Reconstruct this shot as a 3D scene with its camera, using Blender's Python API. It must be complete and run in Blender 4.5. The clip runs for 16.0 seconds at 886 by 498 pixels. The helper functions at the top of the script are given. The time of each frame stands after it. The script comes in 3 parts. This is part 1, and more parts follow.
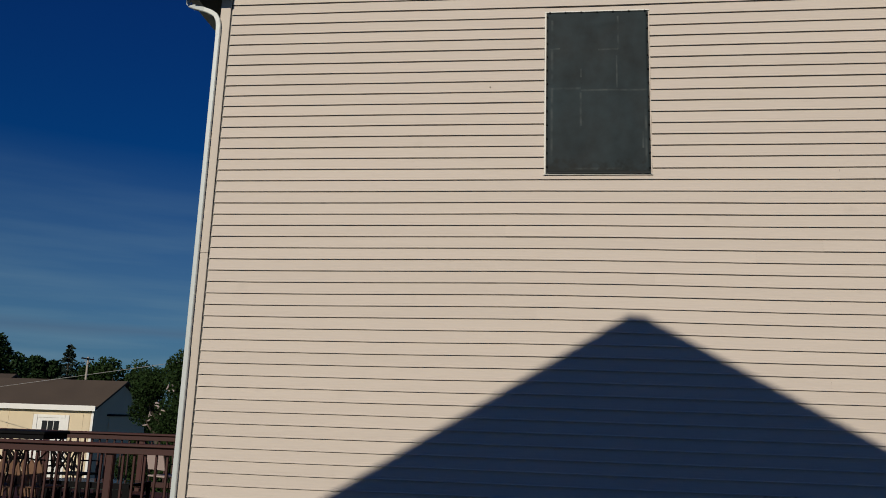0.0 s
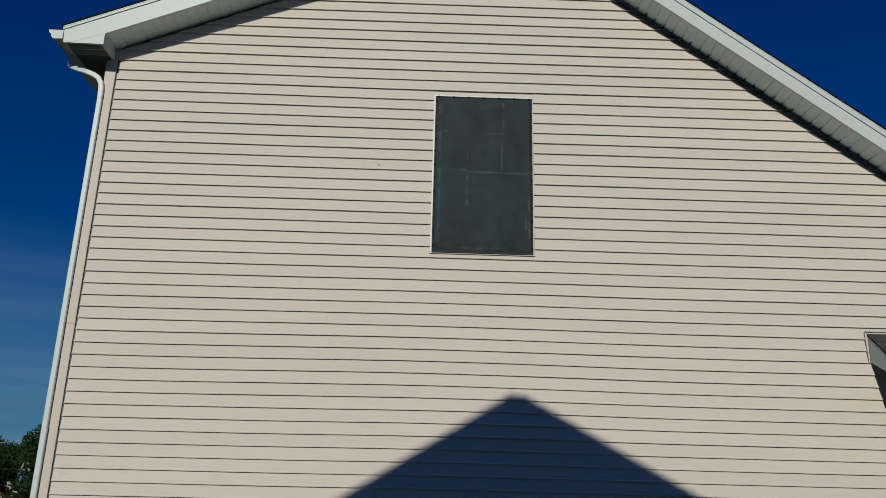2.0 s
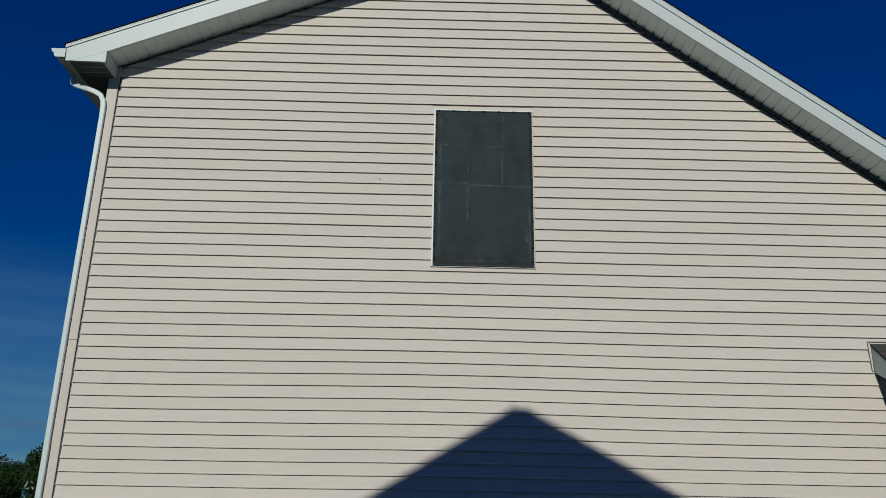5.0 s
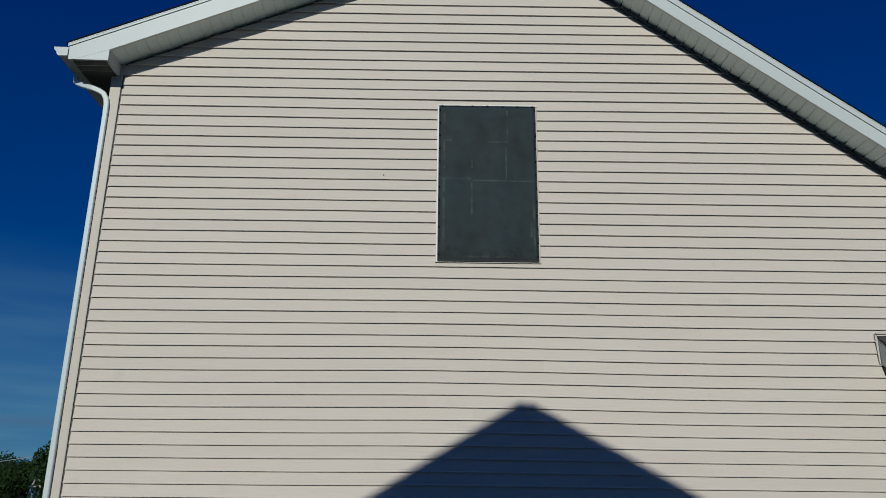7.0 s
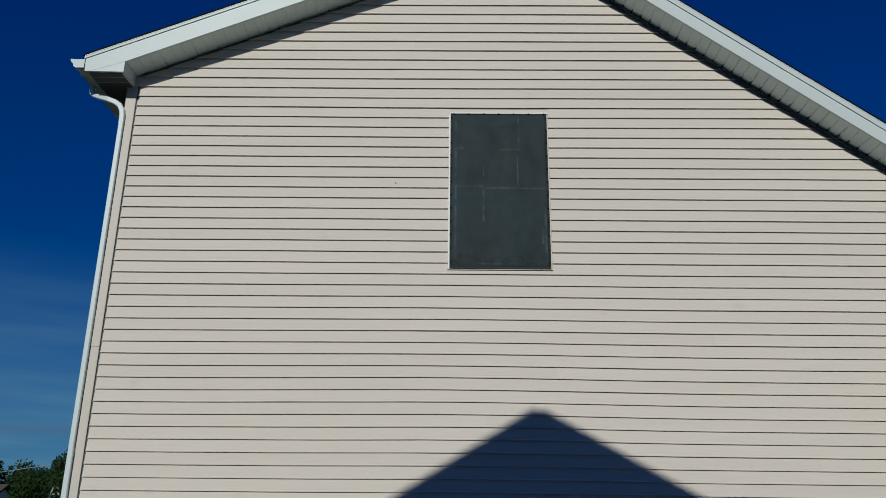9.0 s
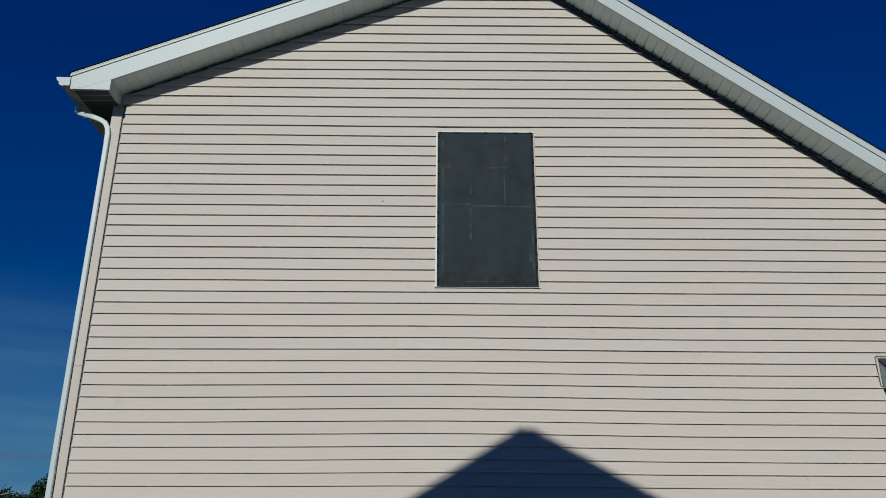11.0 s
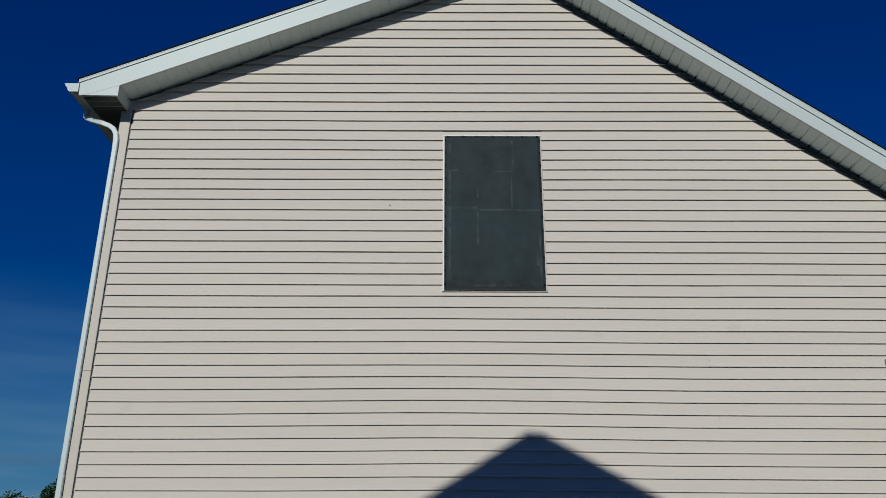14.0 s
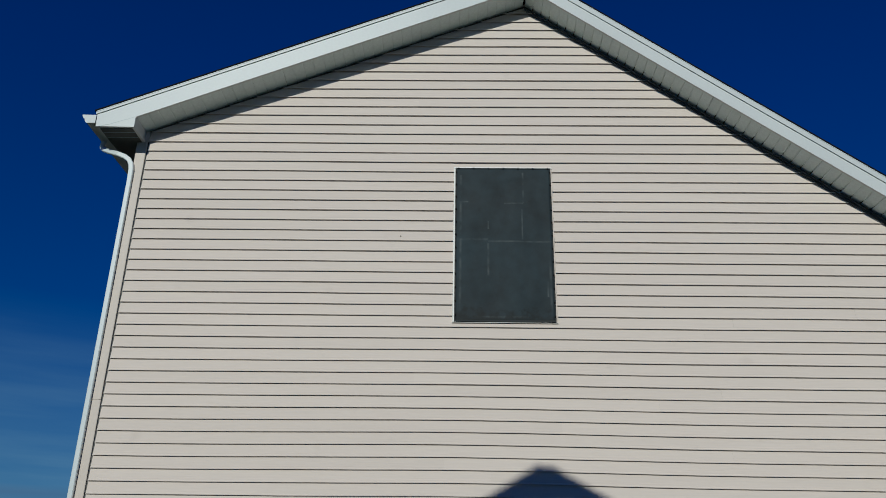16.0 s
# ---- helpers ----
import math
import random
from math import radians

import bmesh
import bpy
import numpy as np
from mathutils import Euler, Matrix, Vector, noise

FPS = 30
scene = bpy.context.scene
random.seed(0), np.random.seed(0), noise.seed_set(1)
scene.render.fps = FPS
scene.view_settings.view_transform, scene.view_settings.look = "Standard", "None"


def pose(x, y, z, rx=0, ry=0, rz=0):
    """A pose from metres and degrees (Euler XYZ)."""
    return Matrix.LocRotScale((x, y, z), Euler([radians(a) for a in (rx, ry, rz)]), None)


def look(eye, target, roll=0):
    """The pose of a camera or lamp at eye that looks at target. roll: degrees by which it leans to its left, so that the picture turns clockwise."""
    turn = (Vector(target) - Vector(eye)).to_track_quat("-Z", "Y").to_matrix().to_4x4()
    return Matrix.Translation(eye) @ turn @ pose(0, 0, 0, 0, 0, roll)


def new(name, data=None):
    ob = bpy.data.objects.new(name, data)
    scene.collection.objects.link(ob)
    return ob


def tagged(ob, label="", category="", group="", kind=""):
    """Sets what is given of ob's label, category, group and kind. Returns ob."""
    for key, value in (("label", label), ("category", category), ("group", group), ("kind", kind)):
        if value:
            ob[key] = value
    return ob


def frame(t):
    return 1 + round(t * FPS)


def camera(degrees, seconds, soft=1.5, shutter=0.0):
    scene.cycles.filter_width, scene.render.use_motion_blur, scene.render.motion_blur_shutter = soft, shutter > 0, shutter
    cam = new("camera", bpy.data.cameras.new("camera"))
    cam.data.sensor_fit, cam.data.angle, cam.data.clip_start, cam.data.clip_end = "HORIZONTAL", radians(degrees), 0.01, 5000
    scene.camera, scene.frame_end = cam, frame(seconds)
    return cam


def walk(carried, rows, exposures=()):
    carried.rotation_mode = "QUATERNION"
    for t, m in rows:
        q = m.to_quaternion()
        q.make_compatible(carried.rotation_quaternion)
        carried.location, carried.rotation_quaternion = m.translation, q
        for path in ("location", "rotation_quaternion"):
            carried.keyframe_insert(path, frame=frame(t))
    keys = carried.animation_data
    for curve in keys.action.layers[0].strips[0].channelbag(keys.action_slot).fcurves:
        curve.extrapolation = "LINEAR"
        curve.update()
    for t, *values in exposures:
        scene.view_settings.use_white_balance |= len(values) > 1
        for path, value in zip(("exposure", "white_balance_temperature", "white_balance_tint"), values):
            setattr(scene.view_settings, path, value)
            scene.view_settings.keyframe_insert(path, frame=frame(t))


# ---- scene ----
cam = camera(57.5, 16.0, soft=0.75)
PATH = [
    (0, (2.9160, -6.7260, 1.7250), (2.6750, -4.7844, 2.1400), 1.90),
    (0.5, (2.9722, -6.7061, 1.7244), (2.8681, -4.7754, 2.2358), 2.53),
    (1, (2.9740, -6.7295, 1.7383), (2.9483, -4.8146, 2.3148), 2.05),
    (1.5, (2.9369, -6.7449, 1.7643), (2.9641, -4.8326, 2.3493), 1.55),
    (2, (2.9387, -6.7226, 1.7615), (2.9705, -4.8139, 2.3579), 1.42),
    (2.5, (2.9543, -6.7309, 1.7732), (2.9829, -4.8231, 2.3729), 1.72),
    (3, (2.9459, -6.7297, 1.7435), (2.9820, -4.8295, 2.3663), 1.28),
    (3.5, (2.9565, -6.7333, 1.7544), (2.9912, -4.8363, 2.3871), 1.13),
    (6, (2.9632, -6.7216, 1.7401), (2.9765, -4.8230, 2.3688), 0.93),
    (6.5, (2.9604, -6.7232, 1.7470), (2.9731, -4.8235, 2.3722), 0.77),
    (7, (2.9546, -6.7157, 1.7509), (2.9672, -4.8144, 2.3715), 0.62),
    (7.5, (2.9433, -6.7151, 1.7365), (2.9677, -4.8138, 2.3565), 0.51),
    (8, (2.9658, -6.7276, 1.7473), (2.9767, -4.8250, 2.3637), 0.59),
    (8.5, (2.9695, -6.7344, 1.7494), (2.9535, -4.8343, 2.3734), 0.70),
    (9, (2.9806, -6.7427, 1.7424), (2.9558, -4.8472, 2.3799), 0.66),
    (9.5, (2.9679, -6.7292, 1.7034), (2.9674, -4.8453, 2.3748), 0.28),
    (10, (2.9566, -6.7230, 1.7007), (2.9764, -4.8440, 2.3857), 0.16),
    (12.5, (2.9748, -6.7178, 1.7274), (2.9632, -4.8410, 2.4184), 0.29),
    (13, (2.9715, -6.7154, 1.7230), (2.9569, -4.8383, 2.4129), 0.24),
    (13.5, (2.9543, -6.7140, 1.7127), (2.9434, -4.8377, 2.4050), 0.31),
    (14, (2.9677, -6.7193, 1.7097), (2.9598, -4.8455, 2.4088), 0.23),
    (14.5, (2.9645, -6.7322, 1.7250), (2.9476, -4.8583, 2.4239), 0.41),
    (15, (2.9597, -6.7130, 1.6819), (2.9439, -4.8516, 2.4134), 0.32),
    (15.5, (2.9642, -6.7016, 1.6633), (2.9401, -4.8523, 2.4245), 0.56),
    (16, (2.9939, -6.7168, 1.6777), (2.9527, -4.8749, 2.4559), 0.96),
]
walk(cam, [(t, look(e, g, r)) for t, e, g, r in PATH],
     exposures=[(0.0, -0.60, 4700, 12.5), (0.5, -0.61, 4700, 12.5), (1.0, -0.61, 4640, 8.5), (2.0, -0.62, 4400, 7), (3.5, -0.62, 4290, 6.5), (9.0, -0.62, 4220, 7), (16.0, -0.60, 4210, 8)])


# ---- daylight: low evening sun from behind the camera, clear sky ----
SUN_WAY = Vector((0.18, 1.0, -0.440)).normalized()
SUN_EL = math.asin(-SUN_WAY.z)
sun_data = bpy.data.lights.new("sun", "SUN")
sun_data.energy, sun_data.angle, sun_data.color = 5.5, radians(0.36), (1.0, 0.742, 0.402)
sun = new("sun", sun_data)
sun.matrix_world = look((0, 0, 0), SUN_WAY)
world = bpy.data.worlds.new("sky")
scene.world = world
world.use_nodes = True
wn = world.node_tree.nodes
sky = wn.new("ShaderNodeTexSky")
sky.sky_type, sky.sun_disc = "NISHITA", False
sky.sun_elevation = SUN_EL
sky.sun_rotation = math.atan2(-SUN_WAY.x, -SUN_WAY.y)
sky.air_density, sky.dust_density, sky.ozone_density = 1.0, 0.2, 7.5
wn["Background"].inputs[1].default_value = 0.0275
wl = world.node_tree.links
wtc, wmap, wnoise, wsep = wn.new("ShaderNodeTexCoord"), wn.new("ShaderNodeMapping"), wn.new("ShaderNodeTexNoise"), wn.new("ShaderNodeSeparateXYZ")
wmap.inputs["Scale"].default_value = (2.2, 2.2, 26.0)
wnoise.inputs["Scale"].default_value, wnoise.inputs["Detail"].default_value = 1.6, 5.0
wl.new(wtc.outputs["Generated"], wmap.inputs[0]), wl.new(wmap.outputs[0], wnoise.inputs["Vector"]), wl.new(wtc.outputs["Generated"], wsep.inputs[0])
veil, low, both, cloud = wn.new("ShaderNodeMapRange"), wn.new("ShaderNodeMapRange"), wn.new("ShaderNodeMath"), wn.new("ShaderNodeMix")
veil.inputs[1].default_value, veil.inputs[2].default_value, veil.inputs[4].default_value = 0.40, 0.66, 0.80
veil.inputs[3].default_value = 0.50
low.inputs[1].default_value, low.inputs[2].default_value, low.inputs[3].default_value, low.inputs[4].default_value = 0.04, 0.30, 1.0, 0.0
both.operation, cloud.data_type = "MULTIPLY", "RGBA"
wl.new(wnoise.outputs[0], veil.inputs[0]), wl.new(wsep.outputs[2], low.inputs[0])
wl.new(veil.outputs[0], both.inputs[0]), wl.new(low.outputs[0], both.inputs[1]), wl.new(both.outputs[0], cloud.inputs["Factor"])
tone = wn.new("ShaderNodeMix")         # very clear, deep blue evening air
tone.data_type, tone.blend_type = "RGBA", "MULTIPLY"
tone.inputs["Factor"].default_value = 1.0
height, blue = wn.new("ShaderNodeMapRange"), wn.new("ShaderNodeMix")
height.inputs[1].default_value, height.inputs[2].default_value = 0.10, 0.55
blue.data_type = "RGBA"
blue.inputs["A"].default_value, blue.inputs["B"].default_value = (0.44, 1.02, 1.15, 1), (0.68, 0.88, 1.42, 1)
wl.new(wsep.outputs[2], height.inputs[0]), wl.new(height.outputs[0], blue.inputs["Factor"]), wl.new(blue.outputs["Result"], tone.inputs["B"])
wl.new(sky.outputs[0], tone.inputs["A"]), wl.new(tone.outputs["Result"], cloud.inputs["A"])
cloud.inputs["B"].default_value = (9.4, 12.2, 11.2, 1)
# one thin grey cloud bank, low over the trees
bank, ragged = wn.new("ShaderNodeMapRange"), wn.new("ShaderNodeMath")
streak = wn.new("ShaderNodeMath")
streak.operation, streak.inputs[1].default_value = "SUBTRACT", 0.0885
span = wn.new("ShaderNodeMath")
span.operation = "ABSOLUTE"
ragged.operation, ragged.inputs[1].default_value = "MULTIPLY", 0.022
bank.inputs[1].default_value, bank.inputs[2].default_value, bank.inputs[3].default_value, bank.inputs[4].default_value = -0.006, 0.006, 0.0, 0.5
edge = wn.new("ShaderNodeMath")
edge.operation = "SUBTRACT"
wl.new(wsep.outputs[2], streak.inputs[0]), wl.new(streak.outputs[0], span.inputs[0])
shift = wn.new("ShaderNodeMath")
shift.operation, shift.inputs[1].default_value = "SUBTRACT", 0.33
wl.new(wnoise.outputs[0], shift.inputs[0]), wl.new(shift.outputs[0], ragged.inputs[0])
wl.new(ragged.outputs[0], edge.inputs[0]), wl.new(span.outputs[0], edge.inputs[1]), wl.new(edge.outputs[0], bank.inputs[0])
grey = wn.new("ShaderNodeMix")
grey.data_type = "RGBA"
grey.inputs["B"].default_value = (4.6, 6.0, 7.0, 1)
wl.new(bank.outputs[0], grey.inputs["Factor"]), wl.new(cloud.outputs["Result"], grey.inputs["A"])
wl.new(grey.outputs["Result"], wn["Background"].inputs[0])


# ---- materials ----
def material(name, rgb, rough=0.6, vary=0.08, scale=6.0, fine=60.0, bump=0.1, stretch=(1, 1, 1), metal=0.0, each=0.0, spec=0.5, tint=None, depth=0.004):
    """Colour with broad stains and fine grain, relief from the grain, and a small step from piece to piece."""
    m = bpy.data.materials.new(name)
    m.use_nodes = True
    n, l = m.node_tree.nodes, m.node_tree.links
    b = n["Principled BSDF"]
    b.inputs["Roughness"].default_value, b.inputs["Metallic"].default_value = rough, metal
    b.inputs["Specular IOR Level"].default_value = spec
    tc, mp = n.new("ShaderNodeTexCoord"), n.new("ShaderNodeMapping")
    mp.inputs["Scale"].default_value = stretch
    l.new(tc.outputs["Object"], mp.inputs[0])
    big, small = n.new("ShaderNodeTexNoise"), n.new("ShaderNodeTexNoise")
    big.inputs["Scale"].default_value, small.inputs["Scale"].default_value = scale, fine
    big.inputs["Detail"].default_value, small.inputs["Detail"].default_value = 5, 4
    l.new(mp.outputs[0], big.inputs["Vector"]), l.new(mp.outputs[0], small.inputs["Vector"])
    add = n.new("ShaderNodeMath")
    add.operation = "ADD"
    l.new(big.outputs[0], add.inputs[0]), l.new(small.outputs[0], add.inputs[1])
    last = add
    if each:
        info, mul = n.new("ShaderNodeObjectInfo"), n.new("ShaderNodeMath")
        mul.operation, mul.inputs[1].default_value = "MULTIPLY_ADD", each
        l.new(info.outputs["Random"], mul.inputs[0]), l.new(add.outputs[0], mul.inputs[2])
        last = mul
    ramp = n.new("ShaderNodeMapRange")
    ramp.inputs[1].default_value, ramp.inputs[2].default_value = 0.55, 1.45 + each
    l.new(last.outputs[0], ramp.inputs[0])
    mix = n.new("ShaderNodeMix")
    mix.data_type = "RGBA"
    dark = tint or tuple(c * (1 - 2 * vary) for c in rgb)
    mix.inputs["A"].default_value = (*dark, 1)
    mix.inputs["B"].default_value = (*(min(1, c * (1 + vary)) for c in rgb), 1)
    l.new(ramp.outputs[0], mix.inputs["Factor"])
    l.new(mix.outputs["Result"], b.inputs["Base Color"])
    rr = n.new("ShaderNodeMapRange")
    rr.inputs[3].default_value, rr.inputs[4].default_value = max(0.02, rough - 0.08), min(1, rough + 0.08)
    l.new(big.outputs[0], rr.inputs[0]), l.new(rr.outputs[0], b.inputs["Roughness"])
    if bump:
        bp = n.new("ShaderNodeBump")
        bp.inputs["Strength"].default_value, bp.inputs["Distance"].default_value = bump, depth
        l.new(small.outputs[0], bp.inputs["Height"]), l.new(bp.outputs[0], b.inputs["Normal"])
    return m


SIDING = material("beige_vinyl", (0.607, 0.541, 0.479), 0.62, 0.05, 1.3, 26, 0.14, (0.22, 1, 4), each=0.35, spec=0.12)


def smudged(m):
    """Sparse faint grey smudges, a hand's width or less, over the weathered vinyl."""
    n, l = m.node_tree.nodes, m.node_tree.links
    b = n["Principled BSDF"]
    base = b.inputs["Base Color"].links[0].from_socket
    spot, mask, mix = n.new("ShaderNodeTexNoise"), n.new("ShaderNodeMapRange"), n.new("ShaderNodeMix")
    spot.inputs["Scale"].default_value, spot.inputs["Detail"].default_value = 4.5, 6.0
    mask.inputs[1].default_value, mask.inputs[2].default_value, mask.inputs[4].default_value = 0.64, 0.80, 0.16
    mix.data_type = "RGBA"
    mix.inputs["B"].default_value = (0.30, 0.27, 0.23, 1)
    l.new(n["Texture Coordinate"].outputs["Object"], spot.inputs["Vector"])
    l.new(spot.outputs[0], mask.inputs[0]), l.new(mask.outputs[0], mix.inputs["Factor"])
    l.new(base, mix.inputs["A"]), l.new(mix.outputs["Result"], b.inputs["Base Color"])


smudged(SIDING)
POST = material("beige_corner_vinyl", (0.555, 0.495, 0.43), 0.5, 0.03, 2, 30, 0.05, spec=0.3)
WHITE = material("white_aluminium", (0.548, 0.572, 0.564), 0.4, 0.03, 2.5, 40, 0.04, spec=0.4)
SOFFIT = material("white_soffit", (0.66, 0.74, 0.725), 0.5, 0.08, 5, 40, 0.05, each=0.1)
# dark colour that holds the deep shade under the eaves
EAVE_SHADE = material("eave_shade", (0.07, 0.078, 0.078), 0.6, 0.12, 5, 90, 0.3)
SPOUT = material("white_downspout", (0.575, 0.61, 0.61), 0.35, 0.03, 3, 50, 0.04)
FASCIA = material("grey_green_fascia", (0.36, 0.42, 0.42), 0.55, 0.08, 4, 50, 0.08)
# near-black that holds the shade in channels and gaps
CHANNEL = material("gap_shade", (0.085, 0.085, 0.078), 0.6, 0.08, 6, 40, 0.05)
SHINGLE = material("charcoal_shingle", (0.046, 0.040, 0.034), 0.9, 0.3, 5, 220, 0.7, each=0.5)
ROOFING = material("black_shingle", (0.0075, 0.0075, 0.009), 0.9, 0.3, 5, 200, 0.6, spec=0.1)
SHEATH = material("wall_sheathing", (0.20, 0.18, 0.15), 0.8, 0.1)
GLASS = material("window_glass", (0.02, 0.022, 0.025), 0.05, 0.02, 2, 20, 0.0)
CLIP = material("black_clip", (0.006, 0.006, 0.007), 0.9, 0.1, spec=0.1)
REDWOOD = material("red_brown_stain", (0.044, 0.0100, 0.0068), 0.65, 0.2, 3, 40, 0.2, (1, 1, 1), each=0.5)
BLACK = material("black_metal", (0.006, 0.006, 0.007), 0.75, 0.15, 8, 60, 0.05, spec=0.1)
WICKER = material("tan_wicker", (0.20, 0.115, 0.065), 0.7, 0.2, 10, 120, 0.5)
SLING = material("pale_sling", (0.42, 0.34, 0.31), 0.7, 0.06, 4, 160, 0.2)
CREAM = material("cream_siding", (0.66, 0.56, 0.38), 0.6, 0.04, 2, 30, 0.06)
BROWN = material("brown_shingle", (0.074, 0.055, 0.039), 0.9, 0.25, 0.8, 40, 0.5, each=0.4, depth=0.01)
TRIM = material("white_trim", (0.80, 0.79, 0.76), 0.5, 0.03, 3, 40, 0.04)
GRAY = material("grey_wood_pole", (0.40, 0.36, 0.31), 0.8, 0.15, 3, 40, 0.2)
WIRE = material("wire_sleeve", (0.34, 0.33, 0.32), 0.5, 0.05)
BARK = material("bark", (0.10, 0.075, 0.055), 0.9, 0.25, 5, 40, 0.6, (1, 1, 0.3))
LEAF = material("green_leaf", (0.024, 0.046, 0.009), 0.7, 0.4, 0.9, 9, 0.0, spec=0.15)
LEAF_DARK = material("dark_leaf", (0.021, 0.043, 0.011), 0.7, 0.4, 0.9, 9, 0.0, spec=0.15)
NEEDLE = material("blue_green_needle", (0.020, 0.034, 0.026), 0.7, 0.3, 0.9, 9, 0.0, spec=0.15)
GRASS = material("lawn", (0.042, 0.064, 0.021), 0.9, 0.3, 0.25, 14, 0.6, depth=0.02)
CONCRETE = material("concrete", (0.42, 0.40, 0.37), 0.85, 0.1, 2, 30, 0.3)


def screen_material():
    """Dark woven sun screen with a few pale crease lines where it lies on the window's bars."""
    m = material("charcoal_mesh", (0.0178, 0.0282, 0.0346), 0.75, 0.32, 1.9, 8, 0.08, spec=0.35)
    n, l = m.node_tree.nodes, m.node_tree.links
    b = n["Principled BSDF"]
    base = b.inputs["Base Color"].links[0].from_socket
    xyz = n.new("ShaderNodeSeparateXYZ")
    l.new(n["Texture Coordinate"].outputs["Object"], xyz.inputs[0])

    def op(kind, a, bb, c=None):
        q = n.new("ShaderNodeMath")
        q.operation = kind
        for i, v in enumerate((a, bb, c)):
            if v is None:
                continue
            if isinstance(v, (int, float)):
                q.inputs[i].default_value = v
            else:
                l.new(v, q.inputs[i])
        return q.outputs[0]

    def streak(axis, at, width, other, lo, hi):
        near = op("SUBTRACT", 1.0, op("MULTIPLY", op("ABSOLUTE", op("SUBTRACT", xyz.outputs[axis], at), 0), 1 / width))
        near = op("MAXIMUM", near, 0.0)
        a = op("MULTIPLY", op("GREATER_THAN", xyz.outputs[other], lo), op("LESS_THAN", xyz.outputs[other], hi))
        return op("MULTIPLY", near, a)

    total = None
    for s in ((2, 4.600, 0.016, 0, 2.97, 3.25), (2, 4.580, 0.012, 0, 3.25, 3.84), (0, 3.575, 0.012, 2, 4.96, 5.28),
              (2, 4.958, 0.012, 0, 3.40, 3.575), (2, 4.975, 0.010, 0, 2.98, 3.07), (0, 3.250, 0.014, 2, 4.25, 4.56),
              (2, 3.865, 0.014, 0, 3.15, 3.60), (0, 3.560, 0.010, 2, 4.60, 4.90), (0, 3.252, 0.010, 2, 4.70, 4.78), (0, 3.775, 0.012, 2, 4.05, 4.20), (0, 3.802, 0.016, 2, 3.90, 4.40), (0, 3.000, 0.016, 2, 3.9, 5.25)):
        v = streak(*s)
        total = v if total is None else op("ADD", total, v)
    patch = n.new("ShaderNodeTexNoise")
    patch.inputs["Scale"].default_value = 11.0
    l.new(n["Texture Coordinate"].outputs["Object"], patch.inputs["Vector"])
    total = op("MULTIPLY", total, op("MULTIPLY", op("MAXIMUM", op("MULTIPLY_ADD", patch.outputs[0], 3.2, -1.15), 0.05), 0.27))
    mix = n.new("ShaderNodeMix")
    mix.data_type = "RGBA"
    mix.inputs["B"].default_value = (0.17, 0.185, 0.18, 1)
    l.new(total, mix.inputs["Factor"]), l.new(base, mix.inputs["A"])
    # blotches of grime gathered along the bottom hem
    blot = n.new("ShaderNodeTexNoise")
    blot.inputs["Scale"].default_value, blot.inputs["Detail"].default_value = 16.0, 6.0
    l.new(n["Texture Coordinate"].outputs["Object"], blot.inputs["Vector"])
    rise = n.new("ShaderNodeMapRange")
    rise.inputs[1].default_value, rise.inputs[2].default_value, rise.inputs[3].default_value, rise.inputs[4].default_value = 3.82, 4.00, 0.66, 0.20
    l.new(xyz.outputs[2], rise.inputs[0])
    edge = n.new("ShaderNodeMapRange")
    edge.inputs[1].default_value, edge.inputs[2].default_value = -0.12, 0.10
    l.new(op("SUBTRACT", rise.outputs[0], blot.outputs[0]), edge.inputs[0])
    dirty = n.new("ShaderNodeMix")
    dirty.data_type = "RGBA"
    dirty.inputs["B"].default_value = (0.006, 0.008, 0.008, 1)
    l.new(op("MULTIPLY", edge.outputs[0], 0.75), dirty.inputs["Factor"]), l.new(mix.outputs["Result"], dirty.inputs["A"])
    l.new(dirty.outputs["Result"], b.inputs["Base Color"])
    return m


SCREEN = screen_material()
CASING = material("off_white_casing", (0.70, 0.69, 0.65), 0.5, 0.03, 3, 40, 0.04)


# ---- mesh helpers ----
def part(name, bm, mat, parent=None, label=""):
    me = bpy.data.meshes.new(name)
    if isinstance(bm, bmesh.types.BMesh):
        bmesh.ops.recalc_face_normals(bm, faces=bm.faces)
        bm.to_mesh(me)
        bm.free()
    else:
        me.from_pydata(bm[0], [], bm[1])
        me.update()
    me.materials.append(mat)
    ob = new(name, me)
    ob.parent = parent
    if label:
        tagged(ob, label)
    return ob


def thing(name, label, category, group="", kind=""):
    return tagged(new(name), label, category, group, kind)


def box(x0, x1, y0, y1, z0, z1, bevel=0.0, bm=None):
    bm = bm or bmesh.new()
    r = bmesh.ops.create_cube(bm, size=1.0)["verts"]
    for v in r:
        v.co = ((x0 + x1) / 2 + v.co.x * (x1 - x0), (y0 + y1) / 2 + v.co.y * (y1 - y0), (z0 + z1) / 2 + v.co.z * (z1 - z0))
    if bevel:
        es = list({e for v in r for e in v.link_edges})
        bmesh.ops.bevel(bm, geom=es, offset=bevel, segments=1, affect="EDGES")
    return bm


